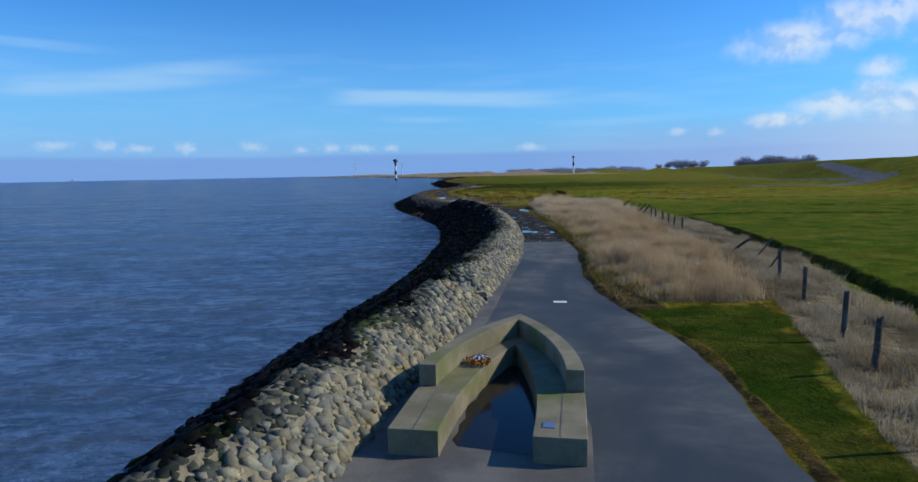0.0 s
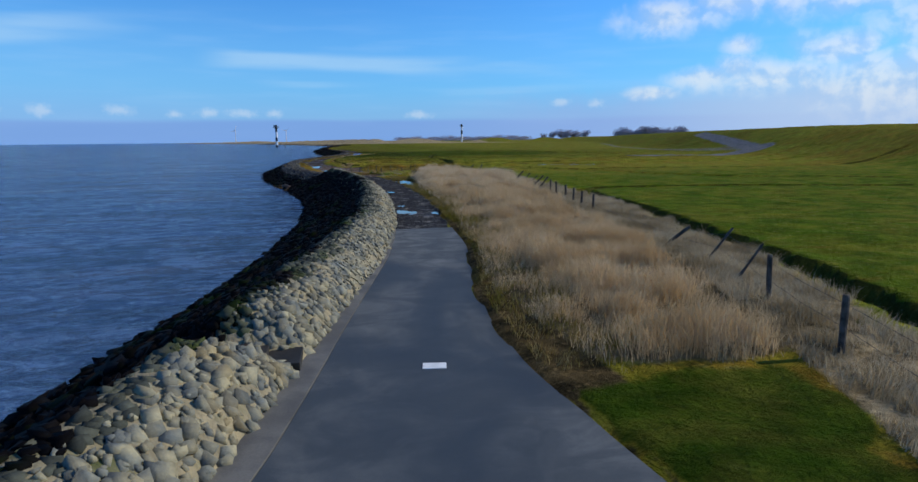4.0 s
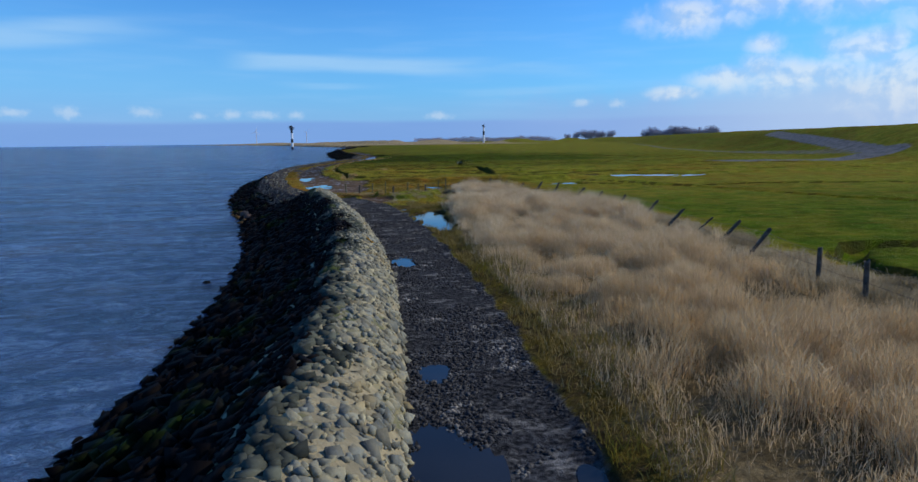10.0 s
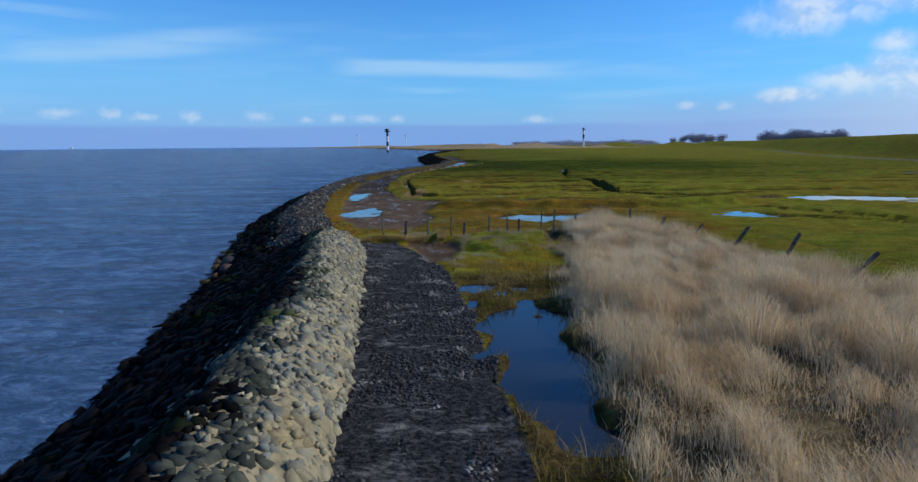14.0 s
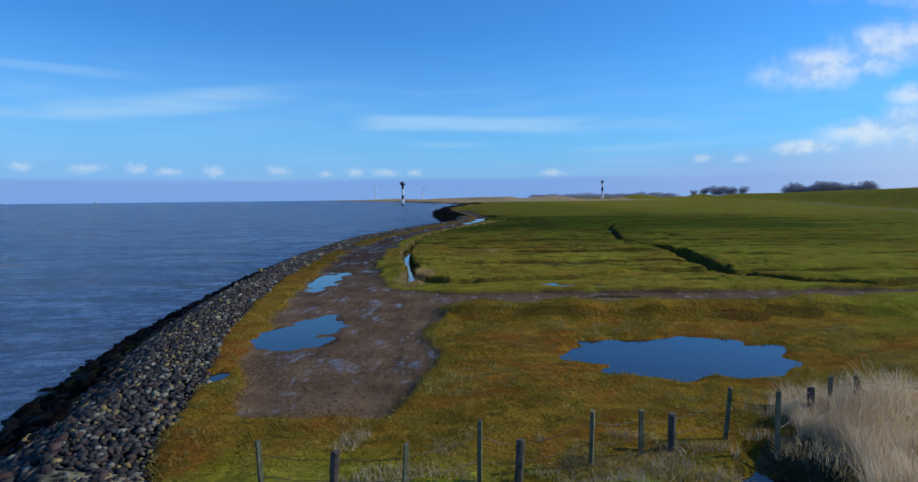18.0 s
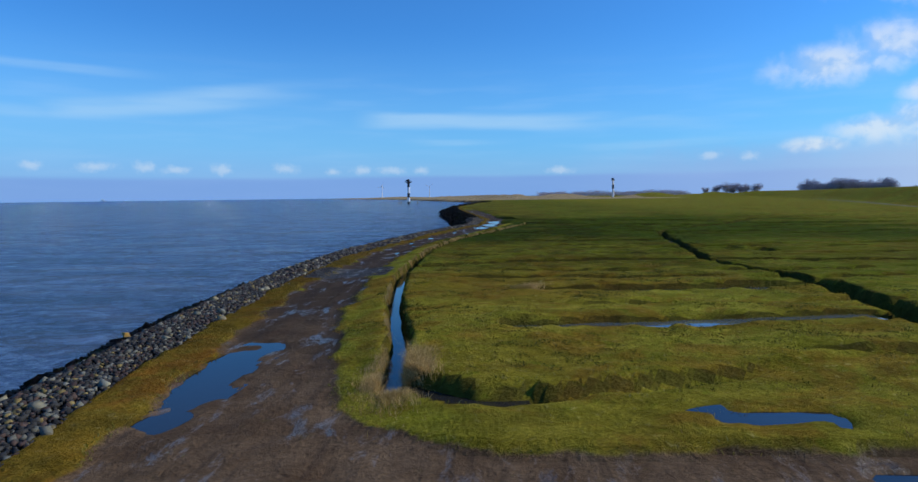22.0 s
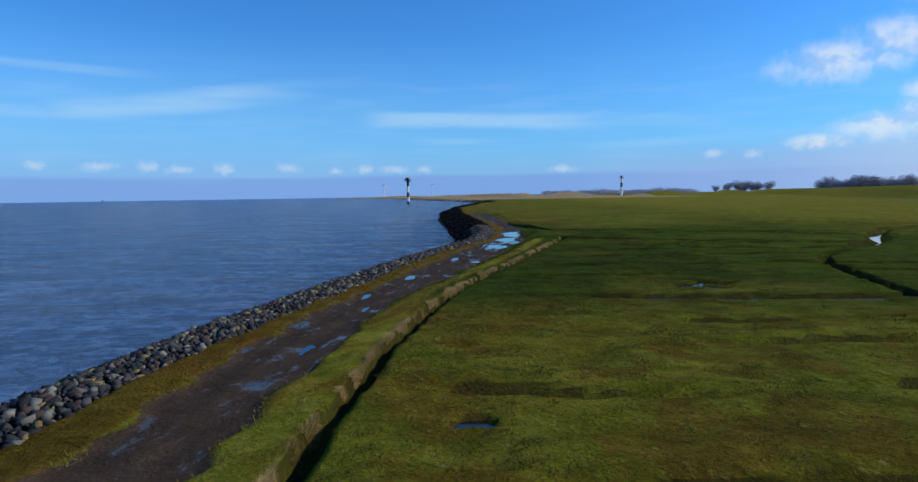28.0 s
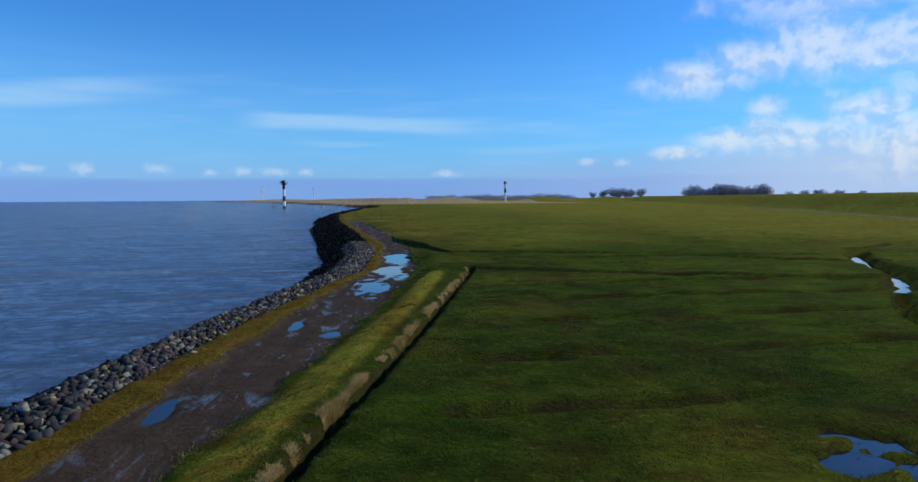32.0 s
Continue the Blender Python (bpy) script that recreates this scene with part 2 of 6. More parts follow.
mud_l = along(93, 0.5, 95, -0.8, 98.5, -1.5, 105.5, -2.7, 113, -3.8, 117, -4.5, 123, -5.0, 129, -5.7, 141, -5.8, 149, -5.6, 156, -5.1, 165, -3.7, 169, -3.1,
              175, -2.1, 183, -0.8, 192, 1.0, 201, 3.2, 225, 4.3, 250, 1.8, 300, -3.4, 370, -8.4, 480, -2.4, 560, 7.6, 640, -0.4, 800, -28, 1500, -188, 3000, -698)
mud_r = along(93, 3.0, 95, 4.2, 100, 3.7, 103, 3.6, 105, 4.5, 110, 2.2, 112, 0.5, 115, -0.2, 119.4, -1.2, 128, -2.2, 135, -2.8, 145, -2.7, 150, -2.5, 159, -2.1,
              165, -0.8, 169, 0.2, 175, 1.3, 181, 3.0, 196, 5.6, 201, 6.3, 225, 6.9, 250, 5.0, 300, 0.5, 370, -5)
ditch_x = along(112, 1.8, 117.4, 1.3, 123.6, 0.2, 129.5, -0.5, 135.6, -1.0, 141, -0.85, 150, -0.55, 155, 0.0, 160, 0.8, 165, 1.85, 173, 4.0, 184, 6.9, 197, 10.2)

# creeks and trenches of the salt marsh: (points, half width, depth, water level or None)
CREEKS = [
    ([(2.2, 113.2), (2.8, 112.8), (3.6, 112.2), (5.0, 112.3)], 0.42, 0.3, -0.05),
    ([(5.0, 119.4), (9.5, 119.8), (16, 120.9), (18.0, 121.2)], 0.5, 0.5, 0.175),
    ([(6.9, 127.7), (12, 127.7), (17.1, 128.4), (18.6, 128.5)], 0.5, 0.5, 0.13),
    ([(-0.8, 137.4), (2, 138.6), (4.8, 139.5), (11.9, 140.2), (18.0, 140.3)], 0.42, 0.5, -0.38),
    ([(7.0, 158.7), (9, 158.5), (12, 158.3), (18, 157.9), (21.3, 158.3)], 0.52, 0.5, 0.17),
    ([(10.1, 197.4), (19.6, 193.3), (34.4, 186.4)], 0.6, 0.35, None),
    ([(5, 240), (9.6, 212.2), (29.7, 205.2), (35, 200.4), (44, 197)], 0.6, 0.35, None),
    ([(30, 113), (24.5, 110.6), (21, 112.6), (18.9, 116), (19.5, 123.7), (20.1, 128), (19.9, 133)], 0.6, 0.65, -0.4),
    ([(19.9, 133), (18.3, 140.4), (19.3, 145), (21.3, 159.5), (23.4, 170.4), (25.6, 175.3), (28, 178.4), (32.3, 183.3)], 0.3, 0.5, None),
    ([(31.5, 182.5), (34.8, 185.6), (38.5, 190.4), (42, 197.6), (46, 203)], 0.75, 0.5, -0.12),
    ([(46, 203), (49, 207), (66, 216)], 0.5, 0.4, None),
    ([(18.3, 140.4), (21.5, 140.8), (27, 139.5), (40, 138)], 0.45, 0.45, None),
    ([(11.5, 10), (13.9, 18.7), (16.4, 28.3), (17.9, 37.4), (19.1, 44.7), (19.7, 53.6), (20.6, 58.5), (23, 61), (26.4, 60.2), (34, 58.8), (60, 52)], 0.5, 0.42, None),
    ([(25.6, 102.4), (30.6, 96), (34.1, 87), (37.2, 77.9), (42.5, 70.8), (62, 60)], 0.5, 0.35, None),
    ([(21.6, 246.4), (42, 238.7), (52.5, 232.3), (65.8, 215)], 0.5, 0.3, None),
    ([(24, 97), (33, 93), (55, 90), (85, 92)], 0.5, 0.3, None),
]
FURROWS = [116.3, 123.6, 131.8, 134.6, 145.2, 149.8, 153.5, 166.8, 171.5, 177.0, 183.5, 188, 204, 217, 226, 238, 252, 270, 290]
# pools: centre x, y, half length x, half length y, water level
POOLS = [
    (11.1, 97.7, 3.1, 2.5, -0.03), (-0.7, 101.4, 1.0, 2.5, -0.05), (-3.2, 114.3, 0.75, 3.2, -0.05), (9.9, 110.9, 1.3, 0.62, 0.11), (11.3, 108.4, 0.9, 0.3, -0.07), (9.9, 107.8, 0.5, 0.2, -0.07),
    (-1.4, 95.7, 0.35, 0.6, -0.05), (-3.5, 150.6, 0.15, 0.5, -0.05), (-3.75, 161.6, 0.13, 0.7, -0.05), (-3.1, 158.2, 0.1, 0.5, -0.05), (-2.4, 168.4, 0.2, 0.9, -0.05),
    (2.9, 191.0, 0.8, 3.0, -0.05), (4.3, 199.5, 1.0, 3.6, -0.05), (5.2, 209.0, 0.9, 4.5, -0.05), (12.4, 162.6, 0.9, 0.6, 0.2), (13.9, 161.8, 0.9, 0.6, 0.2), (13.7, 163.3, 0.55, 0.4, 0.2), (14.5, 162.8, 0.5, 0.25, 0.2), (13.2, 163.9, 0.5, 0.25, 0.2), (2.25, 143.1, 0.5, 0.4, 0.15), (-0.2, 179.4, 0.24, 0.9, -0.05),
    (1.3, 177.6, 0.3, 0.5, -0.05), (7.5, 73.0, 1.15, 5.2, -0.07), (6.25, 79.1, 0.42, 0.6, -0.07), (35.8, 109, 5.2, 2.6, 0.02), (23.1, 97.7, 1.5, 1.6, 0.0), (5.0, 46.6, 0.5, 0.95, -0.035), (5.2, 61.0, 0.3, 0.7, -0.03),
    (5.15, 49.9, 0.26, 0.4, -0.03), (6.75, 45.6, 0.16, 0.5, -0.03), (23.3, 149, 0.6, 1.2, 0.17), (25.2, 148.2, 1.0, 2.0, 0.17),
    (10.1, 89.5, 0.6, 1.5, -0.16), (0.0, 89.2, 0.22, 0.4, -0.1), (16.5, 112.2, 1.0, 0.35, 0.08),
]

rng = np.random.default_rng(7)
_gx = rng.random((64, 64))


def field(x, y, size, seed=0):
    """Smooth value noise in 0..1 with cells of that size."""
    u, v = np.asarray(x) / size + 17.3 * seed, np.asarray(y) / size + 5.1 * seed
    iu, iv = np.floor(u).astype(int), np.floor(v).astype(int)
    fu, fv = u - iu, v - iv
    fu, fv = fu * fu * (3 - 2 * fu), fv * fv * (3 - 2 * fv)
    g = lambda a, b: _gx[a % 64, b % 64]
    return (g(iu, iv) * (1 - fu) + g(iu + 1, iv) * fu) * (1 - fv) + (g(iu, iv + 1) * (1 - fu) + g(iu + 1, iv + 1) * fu) * fv


def step(v, lo, hi):
    k = np.clip((np.asarray(v, float) - lo) / (hi - lo), 0, 1)
    return k * k * (3 - 2 * k)


def line_distance(x, y, pts):
    best = np.full(np.shape(x), 1e9)
    for (ax, ay), (bx, by) in zip(pts[:-1], pts[1:]):
        dx, dy = bx - ax, by - ay
        k = np.clip(((x - ax) * dx + (y - ay) * dy) / (dx * dx + dy * dy), 0, 1)
        best = np.minimum(best, np.hypot(x - ax - k * dx, y - ay - k * dy))
    return best


WATER_Z = -1.7
DIKE_Z = 5.9
DIKE_CREST = [(40, -600), (86, 0), (106, 130), (140, 250), (188, 396), (300, 700), (318, 820), (270, 930), (170, 1000), (60, 1060), (20, 1250), (-120, 2400), (-600, 4200)]


def bank_profile(x, y):
    """Height of the stone bank by the distance from its land side, and where it stands."""
    u = foot_x(y) - x
    w = np.maximum(foot_x(y) - water_x(y), 2.0)
    high = (1 - step(y, 86.0, 89.5)) * (1 - 0.85 * np.exp(-((y - 21.5) / 0.75) ** 4))
    top = 0.12 + 0.78 * high
    rise = np.interp(u, [-0.05, 0.25, 0.7, 1.25, 1.7], [0.0, 0.42, 0.78, 0.97, 1.0])
    fall = np.clip((u - 1.7) / (w - 1.7), 0, 1.6)
    z = np.where(u < 1.7, top * rise, top + (WATER_Z - top) * fall ** 0.92)
    return u, z


def ground(x, y):
    """Height of the ground, and masks by name."""
    x, y = np.broadcast_arrays(np.asarray(x, float), np.asarray(y, float))
    n1, n2, n3 = field(x, y, 6.0, 1), field(x, y, 1.6, 2), field(x, y, 0.55, 3)
    marsh = step(y, 88, 92)
    z = (0.05 + 0.16 * (n1 - 0.5)) * np.ones_like(x) + (0.05 + 0.07 * marsh) * (n2 - 0.5) + (0.03 + 0.06 * marsh) * (n3 - 0.5)
    wob = 1.2 * (field(x, y, 1.3, 4) - 0.5) + 0.6 * (n3 - 0.5)
    # asphalt road and stony track
    track_k = step(road_r(y) + 0.25 * wob - x, -0.25, 0.25) * (y < 88.0) * step(x - foot_x(y), -1.5, -1.0)
    z = z * (1 - track_k) + track_k * (-0.02 + 0.03 * (n2 - 0.5) * (y > 39.5) - 0.05 * (y < 39.2))
    stony = track_k * step(y, 38.8, 39.3)
    stony = np.maximum(stony, step(y + wob, 134.3, 135.0) * (1 - step(y + 1.2 * wob, 138.6, 139.6)) * step(x, -7.2, -6.6) * (1 - step(x, -2.4, -1.6)))
    paved = np.maximum(1 - step(line_distance(x, y, [(64, 138), (86, 131)]), 2.5, 5.0), 1 - step(line_distance(x, y, [(86, 131), (118, 207)]), 1.2, 2.4))
    paved = np.maximum(paved, 0.5 * (1 - step(line_distance(x, y, [(86, 131), (98, 200), (117, 272), (140, 332), (162, 396), (290, 746)]), 1.2, 2.8)))
    paved = np.maximum(paved, 0.5 * stony * step(y + 2 * wob, 80, 85) * (y < 90))
    # verge and reed bed
    reed = step(x - reed_l(y) + 1.1 * wob * step(y, 74, 80), -0.3, 0.5) * step(fence_x(y) + 0.6 - x, -0.5, 0.6) * step(y + 0.6 * wob, 19.3, 20.3) * (1 - step(y, 92, 94))
    z = z + 0.12 * reed
    hump = 1.15 - np.hypot((x - 7.1) / 2.4, (y - 87.2) / 2.2) + 0.5 * wob
    z = z + (0.14 + 0.2 * n2 + 0.22 * (n3 - 0.5)) * step(hump, -0.05, 0.4)
    low_edge = 88.0 + 0.35 * wob
    z = z + 0.2 * step(y, low_edge - 0.12, low_edge + 0.12) * (1 - step(y, 89.0, 92.5)) * step(x, 1.2, 2.0) * (1 - step(x, 4.4, 5.6))
    # marsh: creeks, ditch with its berm, banks
    lip = np.interp(x, [0, 1.2, 2.6, 4.0, 7, 20], [111.6, 111.0, 110.0, 109.5, 109.2, 109.6]) + 0.35 * wob
    scarp = np.interp(x, [1.5, 2.5, 4, 5.2, 6.9, 8.6, 10, 12, 14.4, 20], [114.2, 113.0, 112.1, 112.2, 113.1, 113.6, 114.1, 115, 115.6, 116.5]) + 0.25 * wob
    rise = marsh * step(x - mud_r(y), 0.2, 2.0) * (0.15 * step(y, lip - 0.1, lip + 0.16) + 0.16 * step(y, scarp, scarp + 0.3))
    rise = rise - 0.3 * step(x, 1.8, 2.6) * (1 - step(x, 8, 13)) * np.exp(-((y - scarp + 0.15) / 0.28) ** 2)
    z = z + rise
    mud = step(x - mud_l(y) + 0.5 * wob, -0.25, 0.25) * step(mud_r(y) - x + 0.6 * wob, -0.25, 0.25) * step(y + 0.8 * wob, 92.4, 93.4) * (1 - step(y, 280, 330))
    damp = step(1.1 - np.hypot((x - 6.45) / 1.0, (y - 45.2) / 2.0) + 0.6 * wob, 0, 0.4) * (x < road_r(y))
    wet_end = step(y + wob, 82.5, 83.5) * (1 - step(y + wob, 87.2, 88.2)) * step(x - np.interp(y, [83, 85, 87], [4.6, 4.3, 3.3]) + 0.3 * wob, -0.15, 0.25) * (1 - step(x - 5.6 + 0.5 * wob, -0.3, 0.3))
    stony = stony * (1 - wet_end)
    centre = np.interp(x, [0, 5, 13, 22, 30, 40], [108, 107.9, 108, 109, 111.5, 112])
    channel = step(y - centre + 2.3 + 0.6 * wob, -0.3, 0.4) * (1 - step(y, lip - 0.15, lip + 0.2)) * step(x, 0.5, 2.5) * (1 - step(x, 30, 40))
    mud = np.maximum(mud, channel)
    mud = np.maximum(mud, np.maximum(wet_end, 0.8 * damp))
    z = z * (1 - mud) + mud * (-0.03 + 0.03 * (n2 - 0.5) + 0.016 * np.sin((x - mud_l(y)) * 5.2 + 2 * n1) * (n1 + 0.2) * (x < mud_r(y)) + 0.06 * (n3 - 0.5))
    z = z - 0.22 * step(x, 3.0, 5.0) * (1 - step(x, 20, 30)) * np.exp(-((y - centre + 5.3 + 0.2 * wob) / 0.4) ** 2)
    z = z + 0.45 * step(x, 3.3, 5.4) * (1 - step(x, 24, 34)) * np.exp(-((y - centre + 4.3) / np.where(y < centre - 4.3 + 0.3 * wob, 0.75, 2.1)) ** 2) * (0.8 + 0.4 * n2)
    berm = np.exp(-((x - (mud_r(y) + ditch_x(y) - 0.5) / 2) / 0.9) ** 2) * step(y, 113, 118) * (1 - step(y, 192, 200))
    z = z + 0.09 * berm
    dd = np.abs(x - ditch_x(y) + 0.1 * wob)
    narrow = 0.07 * step(y, 138, 146)
    dk = (1 - step(dd + narrow, 0.17, 0.36)) * step(y, 112.5, 113.5) * (1 - step(y, 196, 199))
    z = z - dk * (z + 0.6 - 0.42 * step(y, 136, 146))
    for pts, half, deep, level in CREEKS:
        d = line_distance(x, y, pts) + 0.2 * wob
        k = 1 - step(d, half * 0.7, half * 1.25)
        z = z - k * deep * 1.15
    for pts, half, deep, level in CREEKS[1:5]:
        d = y - np.interp(x, [p[0] for p in pts], [p[1] for p in pts]) + 0.2 * wob
        z = z + 0.12 * np.exp(-((d - 1.2) / np.where(d < 1.2, 0.5, 1.4)) ** 2) * step(x, pts[0][0] - 1.5, pts[0][0]) * (1 - step(x, pts[-1][0] - 1.5, pts[-1][0]))
    for k, fy in enumerate(FURROWS):
        d = (y - fy - 0.12 * (x - 8) * (0.3 if k % 2 else -0.2) - 1.2 * (field(x, y * 0 + fy, 7.0, 30) - 0.5)) + 0.2 * wob
        north = np.exp(-((d - 0.8) / np.where(d < 0.8, 0.35, 1.1)) ** 2)
        d = np.abs(d)
        on = step(field(x, y * 0 + fy, 4.0, 31 + k), 0.3, 0.5) * step(x - ditch_x(y), 1.5, 3.0) * (1 - step(x, 70, 80)) * (y > 112)
        z = z - 0.32 * on * (1 - step(d, 0.1, 0.42)) + 0.06 * on * north
    for cx, cy, rx, ry, level in POOLS:
        calm = 0.45 if rx > 2 else 1.0
        q = np.hypot((x - cx) / rx, (y - cy) / ry) + calm * (0.75 * (field(x, y, 0.8, 21) - 0.5) + 0.5 * (n3 - 0.5)) + 0.3 * (field(x, y, 2.5, 22) - 0.5)
        k = 1 - step(q, 0.72, 1.12)
        z = z * (1 - k) + k * np.minimum(z, level - 0.12)
    # the sea dike
    dd = line_distance(x, y, DIKE_CREST) * step(x, 25, 32) + 1e3 * (1 - step(x, 25, 32)) * (y < 900) + line_distance(x, y, DIKE_CREST) * (1 - step(x, 25, 32)) * (y >= 900)
    k = 1 - np.clip((dd - 2.5) / 25.0, 0, 1)
    z = z + DIKE_Z * k * k * (3 - 2 * k) * 1.0
    # stone bank and the sea bed
    u, bz = bank_profile(x, y)
    inside = step(u, -0.08, 0.05)
    z = z * (1 - inside) + np.maximum(bz - 0.14, -4.0) * inside
    moss = (1 - step(x - mud_l(y), -0.2, 0.4)) * marsh
    ochre = marsh * (1 - 0.75 * step(y, 103, 112) - 0.25 * step(y, 118, 140)) * (1 - step(x + 2 * wob, 14, 26))
    path_edge = step(x - road_r(y), -0.3, 0.1) * (1 - step(x - reed_l(y), -0.1, 0.5)) * (y > 19) * (1 - step(y, 80, 83))
    lawn = step(x - road_r(y) + 0.3 * wob, 0.05, 0.35) * (1 - step(y + 0.9 * wob, 18.7, 20.1)) * step(fence_x(y) - x + 0.9 * wob, 0.4, 1.5)
    path_edge_far = path_edge * step(y, 36, 46) * 0.4
    litter = path_edge * (1 - 0.35 * step(y, 36, 46)) + step(x - road_r(y), -0.1, 0.05) * (1 - step(x - road_r(y) + 0.3 * wob, 0.02, 0.3)) * (y < 19.5)
    # Mud and moss get darker beyond y 106, and partly at the wet track end.
    soaked = np.maximum(step(y + 6 * wob, 106, 128), 0.35 * wet_end)
    straw_end = np.interp(y, [5, 10, 24, 30, 50, 60, 90], [1.5, 1.6, 1.9, 2.7, 2.9, 2.0, 1.4]) + 0.9 * wob
    strawy = step(x - fence_x(y), -1.1, -0.5) * (1 - step(x - fence_x(y), straw_end - 0.6, straw_end + 0.6)) * (y < 95)
    # Grass colours get darker and greener beyond y 121.
    lush = np.clip(step(y + 6 * wob, 121, 149) * (1 - 0.36 * step(y, 136, 146) * (1 - step(y, 150, 164))) * (1 - 0.85 * step(berm, 0.3, 0.8)) * (0.55 + 0.6 * n1 + 0.2 * step(y, 152, 166)) * (1 - 0.6 * step(x + 3 * wob, 40, 70)) * (1 - 0.45 * step(y, 195, 240)), 0, 1)
    mound = 0.8 * step(1.15 - np.hypot((x - 7.2) / 2.6, (y - 87.0) / 2.3) + 0.5 * wob, 0, 0.3)
    meadow = np.maximum(0.45 * mound, step(x - fence_x(y) + 1.5 * wob, 2.0, 4.0) * (1 - 0.7 * step(y + 8 * wob, 72, 98)))
    return z, {"lush": lush, "meadow": meadow, "stony": stony, "paved": paved, "mud": mud, "moss": np.clip(np.maximum(moss, path_edge_far * 0.55) + ochre * 0.75, 0, 1), "reed": reed, "lawn": lawn, "bank": inside,
               "litter": np.clip(litter, 0, 1), "soaked": soaked, "straw": np.clip(strawy + 0.75 * step(y, 640, 760) * (x < 200) + (1 - step(np.abs(x - ditch_x(y) + 0.38), 0.1, 0.3)) * 0.45 * step(field(x, y, 2.2, 24), 0.35, 0.6) * (1 - step(y, 134, 141)) * (y > 113) * (y < 198), 0, 1)}


# ---- materials ----
def plain(name, a, b, scale=3.0, rough=0.8, bump=0.3, fine=40.0, metal=0.0, c=None, distance=0.01, island=0.0, gloss=0.35):
    """Two or three tones mixed by noise at two scales, with fine relief."""
    m, n, p = material(name)
    pos = n.where()
    tone = n.mix(n.ramp(n.noise(scale, 5.0, 0.6, pos), 0.35, 0.65), a, b)
    if c is not None:
        tone = n.mix(n.ramp(n.noise(scale * 0.37, 3.0, 0.6, pos), 0.52, 0.7), tone, c)
    grain = n.noise(fine, 4.0, 0.6, pos)
    tone = n.mix(0.35, tone, n.mix(grain, (0.25, 0.25, 0.25), (1.6, 1.6, 1.6)), "MULTIPLY")
    if island:
        g = n.add("ShaderNodeNewGeometry").outputs["Random Per Island"]
        o = n.add("ShaderNodeObjectInfo").outputs["Random"]
        r = n.math("FRACT", n.math("ADD", g, o))
        tone = n.mix(island, tone, n.mix(r, (0.45, 0.45, 0.47), (1.5, 1.48, 1.4)), "MULTIPLY")
    n.put(p.inputs["Base Color"], tone)
    p.inputs["Roughness"].default_value, p.inputs["Metallic"].default_value = rough, metal
    p.inputs["Specular IOR Level"].default_value = gloss
    n.put(p.inputs["Normal"], n.relief(grain, bump, distance))
    return m


